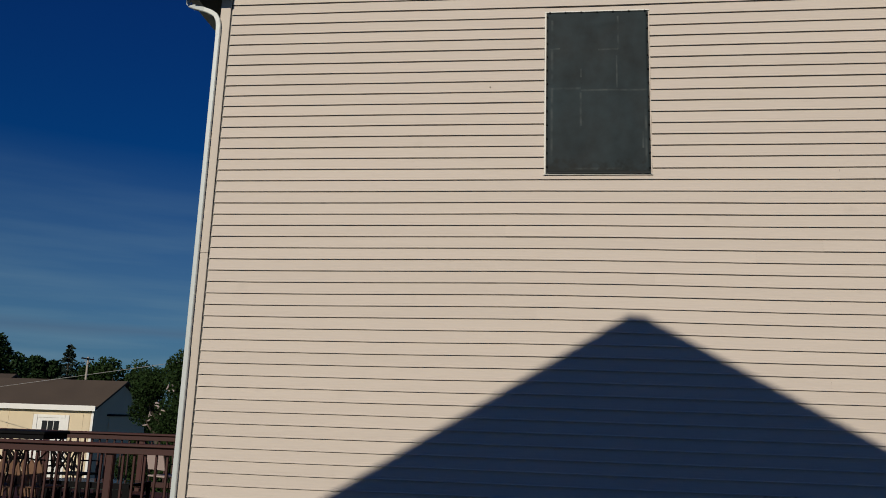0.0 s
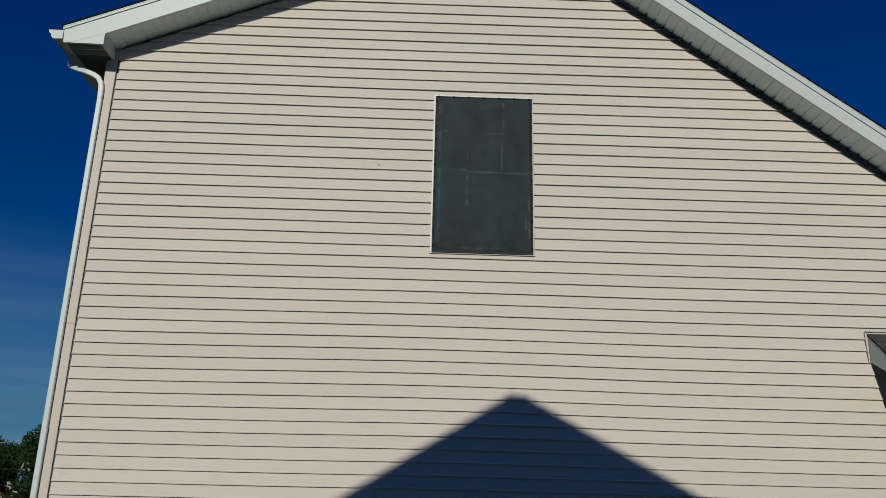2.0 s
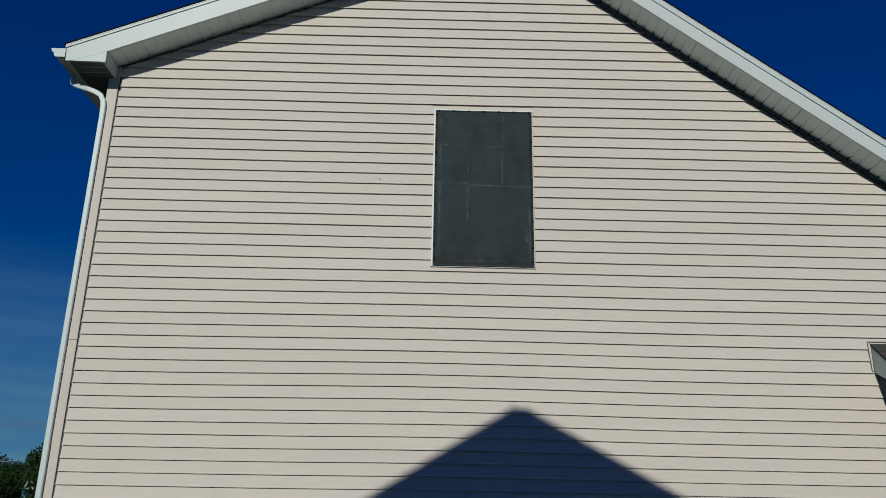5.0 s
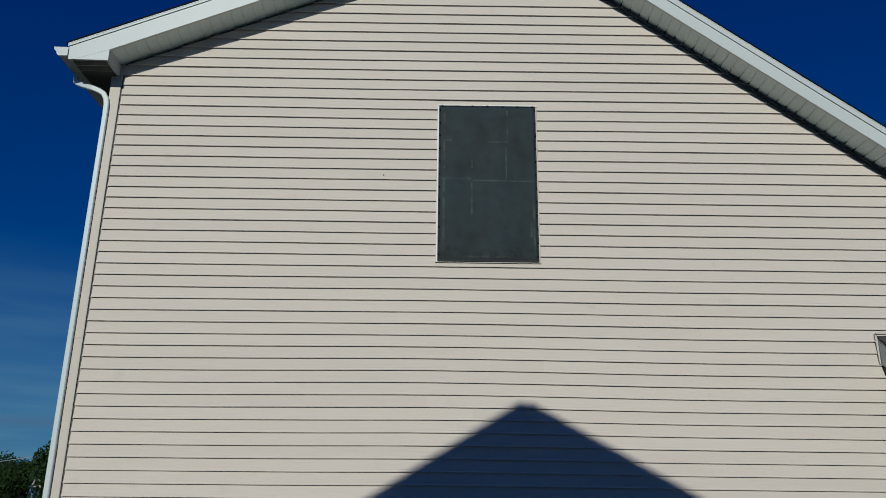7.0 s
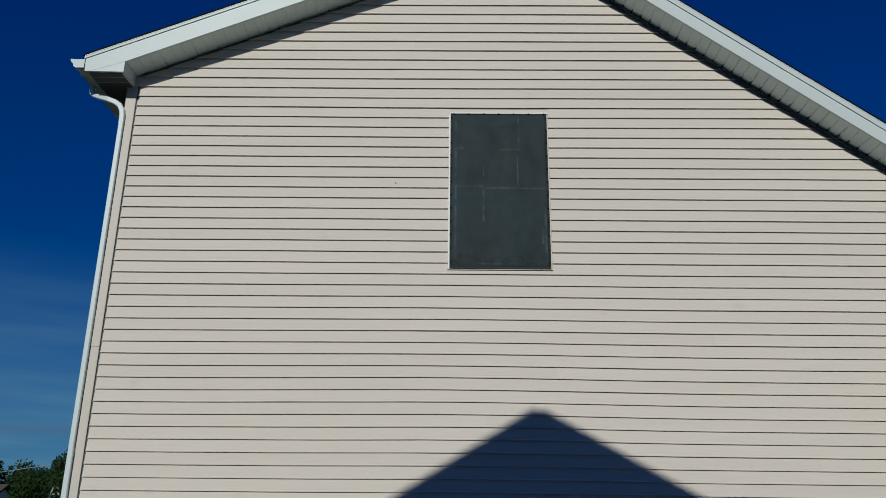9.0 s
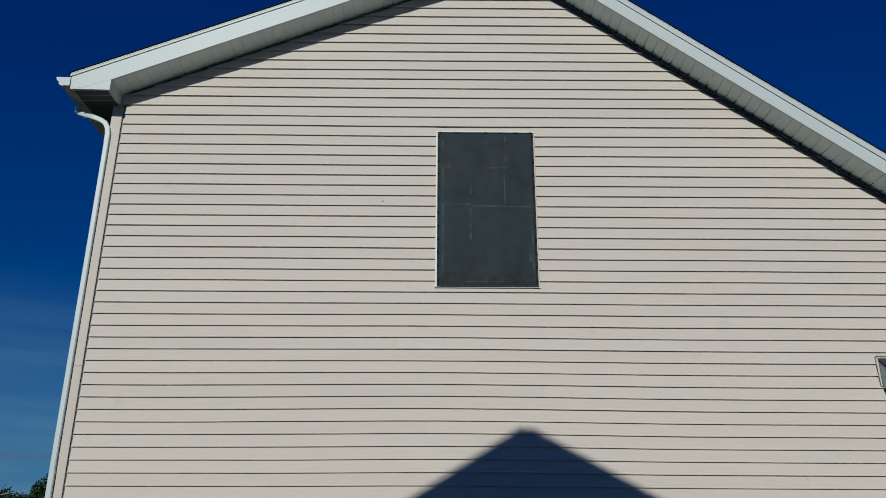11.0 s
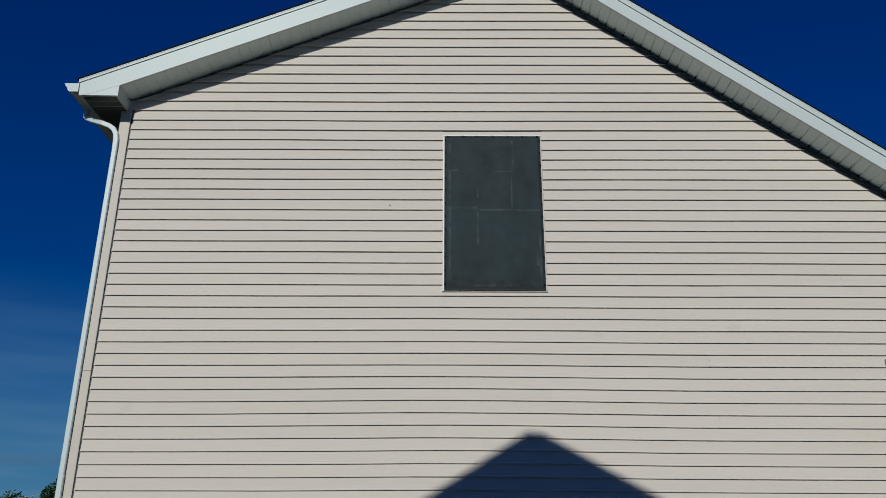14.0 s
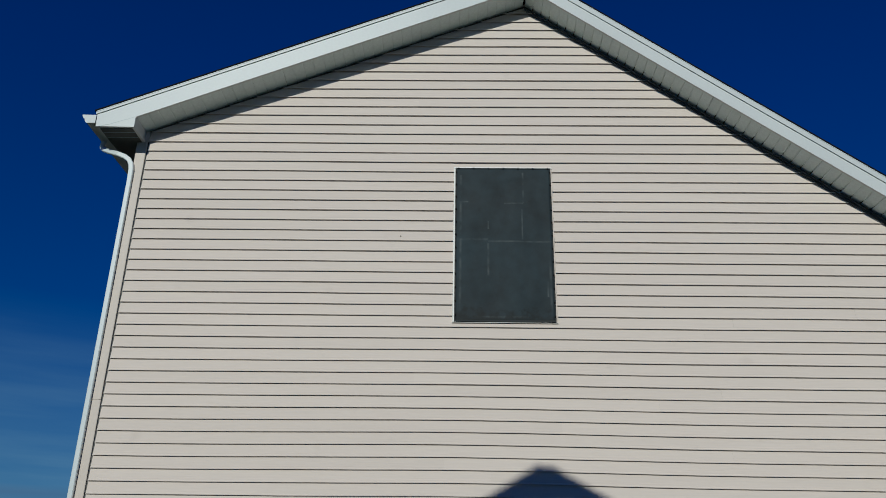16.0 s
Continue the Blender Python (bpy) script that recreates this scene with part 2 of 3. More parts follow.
def prism(poly, y0, y1, axis="y", bm=None):
    """A flat outline in (x, z), or (y, z) for axis x, drawn out between two planes."""
    bm = bm or bmesh.new()
    at = (lambda p, d: (p[0], d, p[1])) if axis == "y" else (lambda p, d: (d, p[0], p[1]))
    a = [bm.verts.new(at(p, y0)) for p in poly]
    b = [bm.verts.new(at(p, y1)) for p in poly]
    bm.faces.new(a), bm.faces.new(b[::-1])
    for i in range(len(poly)):
        j = (i + 1) % len(poly)
        bm.faces.new((a[i], a[j], b[j], b[i]))
    return bm


def tube(points, radius, sides=8, bm=None, flat=1.0):
    bm = bm or bmesh.new()
    pts = [Vector(p) for p in points]
    radii = radius if isinstance(radius, (list, tuple)) else [radius] * len(pts)
    rings = []
    for i, p in enumerate(pts):
        d = (pts[min(i + 1, len(pts) - 1)] - pts[max(i - 1, 0)]).normalized()
        u = d.cross(Vector((0, 0, 1)) if abs(d.z) < 0.95 else Vector((0, 1, 0))).normalized()
        w = d.cross(u)
        rings.append([bm.verts.new(p + radii[i] * (u * math.cos(a) * flat + w * math.sin(a)))
                      for a in (2 * math.pi * k / sides for k in range(sides))])
    for a, b in zip(rings, rings[1:]):
        for k in range(sides):
            bm.faces.new((a[k], a[(k + 1) % sides], b[(k + 1) % sides], b[k]))
    bm.faces.new(rings[0][::-1]), bm.faces.new(rings[-1])
    return bm


def sweep(points, wide, deep):
    """A rounded flat pipe along a path in one x-z plane."""
    bm = bmesh.new()
    pts = [Vector(p) for p in points]
    c = 0.006
    sec = [(-wide, -deep + c), (-wide + c, -deep), (wide - c, -deep), (wide, -deep + c), (wide, deep - c), (wide - c, deep), (-wide + c, deep), (-wide, deep - c)]
    rings = []
    for i, p in enumerate(pts):
        d = (pts[min(i + 1, len(pts) - 1)] - pts[max(i - 1, 0)]).normalized()
        n = Vector((-d.z, 0, d.x))
        rings.append([bm.verts.new(p + n * a + Vector((0, b, 0))) for a, b in sec])
    for a, b in zip(rings, rings[1:]):
        for k in range(8):
            bm.faces.new((a[k], a[(k + 1) % 8], b[(k + 1) % 8], b[k]))
    bm.faces.new(rings[0][::-1]), bm.faces.new(rings[-1])
    return bm


# ---- plan of the house ----
COURSE, LINE0 = 0.1016, 5.30          # siding course and the height of one butt line
RUN_L, RUN_R = 0.414, 0.743           # roof slopes either side of the ridge
EAVE_L, EAVE_R = 5.720, 9.931         # underside of the rake at x = 0, either slope
RIDGE_X = (EAVE_R - EAVE_L) / (RUN_L + RUN_R)
RIDGE_Z = EAVE_L + RUN_L * RIDGE_X
OVER = 0.30                           # overhang of the rake
X0, X1, Y1, BASE = -0.108, 8.60, 12.0, -0.9
WIN = (2.951, 3.836, 3.820, 5.327)    # window opening


def under(x):
    """Height of the rake's underside over x."""
    return min(EAVE_L + RUN_L * x, EAVE_R - RUN_R * x)


def ground_z(x, y):
    d = max(0.0, y - 4.0)
    return -1.9 * (1 - math.exp(-d / 14.0))


# ---- ground ----
def build_ground():
    xs = [-2500, -800, -300] + list(range(-120, 121, 10)) + [300, 800, 2500]
    vs = [(x, y, ground_z(x, y)) for y in xs for x in xs]
    n = len(xs)
    fs = [(j * n + i, j * n + i + 1, (j + 1) * n + i + 1, (j + 1) * n + i) for j in range(n - 1) for i in range(n - 1)]
    g = part("ground", (vs, fs), GRASS)
    tagged(g, "mown green lawn sloping gently away behind the houses", "ground", kind="structure")


build_ground()

# ---- the house ----
house = thing("house", "two-storey house with beige vinyl lap siding and white rake trim", "house")


def gable_outline(inset=0.0):
    return [(X0, BASE), (X1, BASE), (X1, under(X1) - inset), (RIDGE_X, RIDGE_Z - inset), (X0 + 0.1, under(0) - inset), (X0, under(0) - 0.05 - inset)]


def build_walls():
    # the gable wall is four blocks round the window opening
    a, b, c, d = WIN
    bm = prism([(X0 + 0.02, BASE), (a, BASE), (a, under(a) - 0.01), (X0 + 0.02, under(X0 + 0.02) - 0.06)], 0.0, 0.16)
    prism([(b, BASE), (X1, BASE), (X1, under(X1) - 0.01), (b, under(b) - 0.01)], 0.0, 0.16, bm=bm)
    prism([(a, BASE), (b, BASE), (b, c), (a, c)], 0.0, 0.16, bm=bm)
    prism([(a, d), (b, d), (b, under(b) - 0.01), (RIDGE_X, RIDGE_Z - 0.01), (a, under(a) - 0.01)], 0.0, 0.16, bm=bm)
    gable = part("gable_wall", bm, SHEATH, house, "gable wall clad in beige vinyl lap siding")
    part("side_wall", box(X0, 0.06, 0.16, Y1 - 0.16, BASE, 5.60), SIDING, house)
    part("side_wall", box(X1 - 0.16, X1, 0.16, Y1 - 0.16, BASE, under(X1) - 0.02), SIDING, house)
    part("rear_wall", prism(gable_outline(0.02), Y1 - 0.16, Y1), SIDING, house)
    return gable


gable = build_walls()


def course_profile(z):
    """(y, z) section of one course: flat face leaning out to a rolled butt edge."""
    return [(-0.0046, z + COURSE + 0.034), (-0.0190, z + 0.012), (-0.0240, z + 0.005), (-0.0238, z), (-0.0190, z + 0.001), (-0.0175, z + 0.028), (-0.0060, z + 0.033)]


def bow(x, z):
    """The hung panels do not run dead level: they rise a little below the window, sag above it and settle towards the ends."""
    rise = 0.0155 * math.exp(-((x - 3.2) / 1.5) ** 2) * math.exp(-((z - 2.6) / 0.62) ** 2)
    settle = 0.006 * min(1.0, max(0.0, (z - 1.4) / 1.2)) * min(1.0, max(0.0, (3.9 - z) / 0.5)) * min(1.0, abs(x - 2.7) / 2.2)
    sag = 0.008 * math.exp(-((x - 3.1) / 1.4) ** 2) * math.exp(-((z - 5.3) / 0.55) ** 2)
    return rise - settle - sag


def siding_piece(z, xl0, xl1, xr0, xr1, seed):
    """One course between ends that may follow the roof slope: (xl0, xr0) at the butt, (xl1, xr1) at its top."""
    prof = course_profile(z)
    n = max(2, int((max(xr0, xr1) - min(xl0, xl1)) / 0.35))
    vs, fs = [], []
    m = len(prof)
    for i in range(n + 1):
        f = i / n
        for j, (y, zz) in enumerate(prof):
            h = min(1.0, max(0.0, (zz - z) / COURSE))
            x = (xl0 + (xl1 - xl0) * h) * (1 - f) + (xr0 + (xr1 - xr0) * h) * f
            wob = noise.noise(Vector((x * 0.9, z * 3.1, 1.7)))
            wob2 = noise.noise(Vector((x * 1.6, z * 9.0, 7.3 + seed)))
            vs.append((x, y - (0.0018 * wob2 if 1 <= j <= 5 else 0), zz + 0.0022 * wob + 0.0010 * wob2 + bow(x, zz)))
    for i in range(n):
        for j in range(m - 1):
            p, q = i * m + j, (i + 1) * m + j
            fs.append((p, p + 1, q + 1, q))
    return vs, fs


def siding_strip(zc, x0, x1, z0, z1):
    """Part of the course over butt line zc, cut to a strip above or below the window."""
    prof = [(-0.0035 - 0.016 * (1 - (z - zc - 0.012) / COURSE), z) for z in (z1, z0)]
    if z0 <= zc + 0.001:
        prof = [prof[0]] + course_profile(zc)[1:]
    n, vs, fs = 6, [], []
    m = len(prof)
    for i in range(n + 1):
        x = x0 + (x1 - x0) * i / n
        vs += [(x, y, z + bow(x, z)) for y, z in prof]
    for i in range(n):
        for j in range(m - 1):
            a, b = i * m + j, (i + 1) * m + j
            fs.append((a, a + 1, b + 1, b))
    return vs, fs


def left_end(z):
    return max(0.004, (z - EAVE_L + 0.006) / RUN_L)


def right_end(z):
    return min(X1 - 0.10, (EAVE_R - 0.006 - z) / RUN_R)


def build_siding():
    k = -20
    rnd = random.Random(4)
    while True:
        z = LINE0 - COURSE * k
        k += 1
        if z < BASE + 0.2:
            break
        top = z + COURSE
        l0, l1, r0, r1 = left_end(z), left_end(top), right_end(z), right_end(top)
        if r0 - l0 < 0.06:
            continue
        if r1 < l1:
            l1 = r1 = (l1 + r1) / 2
        spans = [(l0, l1, r0, r1)]
        a, b = WIN[0] - 0.017, WIN[1] + 0.014
        if z + COURSE > WIN[2] - 0.012 and z < WIN[3] + 0.004:
            spans = [(l0, l1, a, a), (b, b, r0, r1)]
            if top > WIN[3]:
                part("siding_course", siding_strip(z, a, b, WIN[3] + 0.015, top + 0.010), SIDING, gable)
            elif z < WIN[2]:
                part("siding_course", siding_strip(z, a, b, z, WIN[2] - 0.010), SIDING, gable)
        for s in spans:
            # long courses are lapped panels; the joint stands a millimetre proud
            if s[2] - s[0] > 4.2:
                cut = s[0] + (s[2] - s[0]) * rnd.uniform(0.3, 0.7)
                pieces = [(s[0], s[1], cut, cut), (cut, cut, s[2], s[3])]
            else:
                pieces = [s]
            for i, p in enumerate(pieces):
                ob = part("siding_course", siding_piece(z, *p, seed=rnd.random() * 5), SIDING, gable)
                ob.location.y = -0.0007 * i


def build_trim():
    # corner post, a channelled vinyl strip
    sec = [(X0, 0.09), (X0, -0.020), (X0 + 0.005, -0.025), (-0.014, -0.025), (-0.009, -0.022), (-0.009, -0.004), (-0.024, -0.004), (-0.024, 0.0), (X0 + 0.02, 0.0), (X0 + 0.02, 0.09)]
    for za, zb, out in ((BASE, 3.108, 0.0), (3.111, 5.60, -0.0015)):
        bm = bmesh.new()
        lo = [bm.verts.new((x, y + out, za)) for x, y in sec]
        hi = [bm.verts.new((x, y + out, zb)) for x, y in sec]
        bm.faces.new(lo), bm.faces.new(hi[::-1])
        for i in range(len(sec)):
            j = (i + 1) % len(sec)
            bm.faces.new((lo[i], lo[j], hi[j], hi[i]))
        part("corner_post", bm, POST, house, "beige vinyl outside corner post")
    part("corner_post", box(X1 - 0.09, X1 + 0.012, -0.03, 0.09, BASE, under(X1) - 0.03, 0.004), POST, house)
    # channel where the siding meets the soffit, coloured dark for the rake's shade
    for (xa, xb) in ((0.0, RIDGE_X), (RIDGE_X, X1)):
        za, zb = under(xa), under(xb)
        # right strip made broad enough to cover the shade on the wall
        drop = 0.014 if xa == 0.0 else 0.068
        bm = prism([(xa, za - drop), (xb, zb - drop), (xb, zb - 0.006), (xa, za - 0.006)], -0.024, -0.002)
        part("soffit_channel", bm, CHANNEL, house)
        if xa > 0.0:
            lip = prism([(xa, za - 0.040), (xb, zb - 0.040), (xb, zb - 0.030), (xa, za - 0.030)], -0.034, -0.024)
            part("channel_lip", lip, EAVE_SHADE, house)


def build_eaves():
    # rake boards: a broad board, a narrow mould above it standing proud, and the dark shingle edge
    ends = ((-0.414, RIDGE_X), (RIDGE_X, X1 + 0.38))
    for i, (xa, xb) in enumerate(ends):
        f = under
        board = [(xa, f(xa)), (xb, f(xb)), (xb, f(xb) + 0.140), (xa, f(xa) + 0.140)]
        if i == 0:
            board = [(-0.037, f(-0.037)), (xb, f(xb)), (xb, f(xb) + 0.174), (-0.405, f(-0.405) + 0.174), (-0.398, 5.600), (-0.037, 5.592)]
        part("rake_board", prism(board, -OVER, -OVER + 0.022), WHITE, house, "white aluminium rake board")
        low = 0.145 if i else 0.179
        mould = [(xa, f(xa) + low), (xb, f(xb) + low), (xb, f(xb) + 0.212), (xa, f(xa) + 0.212)]
        part("rake_mould", prism(mould, -OVER - 0.009, -OVER + 0.020), WHITE, house)
        drip = [(xa, f(xa) + 0.201), (xb, f(xb) + 0.201), (xb, f(xb) + 0.204), (xa, f(xa) + 0.204)]
        part("drip_edge", prism(drip, -OVER - 0.0105, -OVER - 0.009), FASCIA, house)
        gap = [(xa + 0.02, f(xa + 0.02) + low - 0.015), (xb, f(xb) + low - 0.015), (xb, f(xb) + low + 0.015), (xa + 0.02, f(xa + 0.02) + low + 0.015)]
        part("rake_backing", prism(gap, -OVER + 0.0225, -OVER + 0.030), ROOFING, house)
        s = 0.015
        deck = [(xa - (s if i == 0 else 0), f(xa) + 0.214 - (s * RUN_L if i == 0 else 0)), (xb, f(xb) + 0.214), (xb, f(xb) + 0.230), (xa - (s if i == 0 else 0), f(xa) + 0.230 - (s * RUN_L if i == 0 else 0))]
        part("roof", prism(deck, -OVER - 0.012, Y1 + OVER), ROOFING, house, "dark charcoal asphalt shingle roof slope")
    # boxed end where rake and eave meet
    bm = prism([(-0.366, 5.594), (-0.037, 5.594), (-0.037, 5.713), (-0.366, 5.660)], -OVER + 0.024, 0.02)
    part("eave_return", bm, WHITE, house, "white boxed eave return")
    # dark sheet added for the shade under the box
    part("return_shade_sheet", box(-0.364, -0.060, -0.276, 0.016, 5.5885, 5.5928), EAVE_SHADE, house)
    for y in (-0.215, -0.120):
        part("seam", box(-0.360, -0.062, y, y + 0.006, 5.5870, 5.5884), FASCIA, house)
    part("corner_cap", box(-0.0365, 0.006, -0.0245, -0.0005, 5.602, 5.712), POST, house)
    # dark strip in the post's recess, with the gap's shade as its colour
    part("post_gap_shade", box(-0.0088, 0.010, -0.0085, -0.0045, BASE, 5.60), CHANNEL, house)
    lap = [(-0.0375, under(-0.0375) - 0.003), (-0.270, 5.622), (-0.368, 5.5985), (-0.0375, 5.5925)]
    part("return_cover", prism(lap, -OVER - 0.0035, -OVER - 0.0003), WHITE, house)
    hair = [(-0.0375, under(-0.0375) - 0.0015), (-0.0375, under(-0.0375) - 0.0045), (-0.270, 5.6205), (-0.368, 5.597), (-0.368, 5.600), (-0.270, 5.6235)]
    part("lap_seam", prism(hair, -OVER - 0.0042, -OVER - 0.0036), FASCIA, house)
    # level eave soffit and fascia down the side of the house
    # soffit's near-black stands in for the shade beneath the eave
    part("eave_soffit", box(-0.366, X0 - 0.002, 0.022, Y1, 5.597, 5.612), EAVE_SHADE, house, "soffit coloured dark for the shade under the eave")
    part("eave_fascia", box(-0.397, -0.370, -OVER + 0.024, Y1, 5.602, 5.745), WHITE, house)
    # soffit panels under both rakes
    for i, (xa, xb) in enumerate(((-0.036, RIDGE_X), (RIDGE_X, X1 + 0.36))):
        slope = RUN_L if i == 0 else -RUN_R
        step = 0.1016 * math.cos(math.atan(slope))
        n = int((xb - xa) / step)
        a = math.atan(slope)
        w = 0.1014
        # one panel: rounded flat with a V groove along each edge, a little narrower where it enters the channel
        nip, dip = (0.001, 0.0040) if i == 0 else (0.011, 0.0075)
        bm = bmesh.new()
        rings = []
        for y, cut in ((-OVER + 0.024, 0.0), (-0.090, 0.0), (-0.012, nip)):
            sec = ((0.0, 0.010), (0.0, dip), (0.008, 0.0010), (0.024, 0.0), (w - 0.024 - cut, 0.0), (w - 0.008 - cut, 0.0010), (w - cut, dip), (w - cut, 0.010))
            rings.append([bm.verts.new((px * math.cos(a) - pz * math.sin(a), y, px * math.sin(a) + pz * math.cos(a))) for px, pz in sec])
        for ra, rb in zip(rings, rings[1:]):
            for q in range(8):
                bm.faces.new((ra[q], ra[(q + 1) % 8], rb[(q + 1) % 8], rb[q]))
        bm.faces.new(rings[0]), bm.faces.new(rings[-1][::-1])
        first = None
        for k in range(n + 1):
            x = xa + k * step
            if x + step > xb:
                break
            if first is None:
                first = part("soffit_panel", bm, SOFFIT, house)
                ob = first
            else:
                ob = new("soffit_panel", first.data)
                ob.parent = house
            ob.location = (x, 0, under(x) + 0.004 + 0.0008 * math.sin(k * 2.3))


def build_gutter():
    # ogee gutter along the eave
    sec = [(-0.387, 5.700), (-0.387, 5.622), (-0.468, 5.622), (-0.482, 5.640), (-0.486, 5.660), (-0.505, 5.676), (-0.515, 5.702), (-0.505, 5.704), (-0.498, 5.688), (-0.478, 5.664), (-0.474, 5.645), (-0.464, 5.628), (-0.391, 5.628), (-0.391, 5.700)]
    sec = [(x - 0.023, z + 0.014) for x, z in sec]
    g = part("gutter", prism(sec, -OVER - 0.004, Y1 + OVER - 0.05), WHITE, house, "white ogee aluminium gutter")
    cap = [(-0.384, 5.704), (-0.384, 5.618), (-0.467, 5.618), (-0.484, 5.638), (-0.488, 5.660), (-0.506, 5.675), (-0.518, 5.706)]
    cap = [(x - 0.023, z + 0.014) for x, z in cap]
    part("end_cap", prism(cap, -OVER - 0.008, -OVER - 0.003), WHITE, g)
    # downspout: outlet, two elbows, straight pipe on the corner
    y = -0.042
    path = [(-0.462, 0.045, 5.640), (-0.470, 0.040, 5.602), (-0.458, 0.022, 5.553), (-0.422, -0.010, 5.516), (-0.360, -0.030, 5.486), (-0.262, y, 5.452),
            (-0.190, y, 5.422), (-0.145, y, 5.390), (-0.118, y, 5.340), (-0.108, y, 5.285), (-0.106, y, 5.190)]
    d = part("downspout", sweep(path, 0.0235, 0.016), SPOUT, house, "white aluminium downspout with two elbows")
    part("pipe", sweep([(-0.106, y, 5.200), (-0.106, y, 2.25)], 0.0225, 0.0150), SPOUT, d)
    part("pipe", sweep([(-0.1045, y - 0.001, 2.258), (-0.1045, y - 0.001, BASE + 0.75)], 0.0235, 0.0150), SPOUT, d)
    for z in (0.9,):
        part("strap", box(-0.136, -0.074, y - 0.024, -0.0262, z, z + 0.03, 0.003), SPOUT, d)


def build_window():
    a, b, c, d = WIN
    w = part("window", box(a, b, 0.05, 0.08, c, d), TRIM, house, "tall window covered with a dark woven sun screen")
    # outer casing strip proud of the siding
    for nm, bb in (("casing", (a - 0.0165, a, -0.030, 0.05, c, d)), ("casing", (b, b + 0.0130, -0.0235, 0.05, c, d)),
                   ("casing", (a - 0.0165, b + 0.0130, -0.030, 0.05, d, d + 0.014))):
        part(nm, box(*bb, 0.0025), SIDING if bb[0] >= b else CASING, w, "off-white vinyl casing")
    part("sill", box(a - 0.020, b + 0.017, -0.031, 0.05, c - 0.006, c, 0.0015), CASING, w, "off-white vinyl sill edge")
    for z0, z1 in ((c + 0.05, 4.56), (4.62, d - 0.05)):
        part("pane", box(a + 0.05, b - 0.05, 0.044, 0.049, z0, z1), GLASS, w)
    part("meeting_rail", box(a + 0.004, b - 0.004, 0.025, 0.046, 4.56, 4.62, 0.004), TRIM, w)
    # the screen: a slack sheet, pinned all round
    nx, nz = 36, 72
    vs, fs = [], []
    for j in range(nz + 1):
        for i in range(nx + 1):
            u, v = i / nx, j / nz
            edge = min(u, 1 - u, v, 1 - v)
            slack = min(1.0, edge * 8)
            bulge = 0.016 * noise.noise(Vector((u * 3.1, v * 4.2, 0.4))) * slack + 0.004 * noise.noise(Vector((u * 9, v * 5, 3.0))) * slack
            bulge += 0.016 * math.exp(-(((u - 0.62) / 0.20) ** 2 + ((v - 0.940 - 0.10 * (u - 0.6)) / 0.022) ** 2)) * slack
            vs.append((a + 0.006 + u * (b - a - 0.012), -0.034 - bulge, c + 0.006 + v * (d - c - 0.012)))
    for j in range(nz):
        for i in range(nx):
            p = j * (nx + 1) + i
            fs.append((p, p + 1, p + nx + 2, p + nx + 1))
    s = part("sun_screen", (vs, fs), SCREEN, w, "charcoal woven sun screen, slightly slack")
    for poly in s.data.polygons:
        poly.use_smooth = True
    so = s.modifiers.new("thick", "SOLIDIFY")
    so.thickness, so.offset = 0.003, 1
    # dark hem and the clips round it
    for bb in ((a + 0.001, a + 0.011, c, d), (b - 0.012, b - 0.001, c, d)):
        part("hem", box(bb[0], bb[1], -0.0405, -0.036, bb[2] + 0.002, bb[3] - 0.002, 0.001), SCREEN_HEM, w)
    for bb in ((c + 0.001, c + 0.018), (d - 0.010, d - 0.001)):
        part("hem", box(a + 0.002, b - 0.002, -0.0400, -0.036, bb[0], bb[1], 0.001), SCREEN_HEM, w)
    spots = [(a + 0.008, c + 0.06 + k * 0.127) for k in range(12)] + [(b - 0.008, c + 0.05 + k * 0.128) for k in range(12)]
    spots += [(a + 0.03 + k * 0.138, d - 0.008) for k in range(7)]
    first = None
    for x, z in spots:
        if first is None:
            bm = bmesh.new()
            bmesh.ops.create_cone(bm, cap_ends=True, segments=10, radius1=0.0078, radius2=0.0070, depth=0.006, matrix=pose(0, 0, 0, 90, 0, 0))
            first = ob = part("clip", bm, CLIP, w)
        else:
            ob = new("clip", first.data)
            ob.parent = w
        ob.location = (x, -0.045, z)


SCREEN_HEM = material("hem", (0.018, 0.021, 0.022), 0.8, 0.15, 12, 60, 0.1)


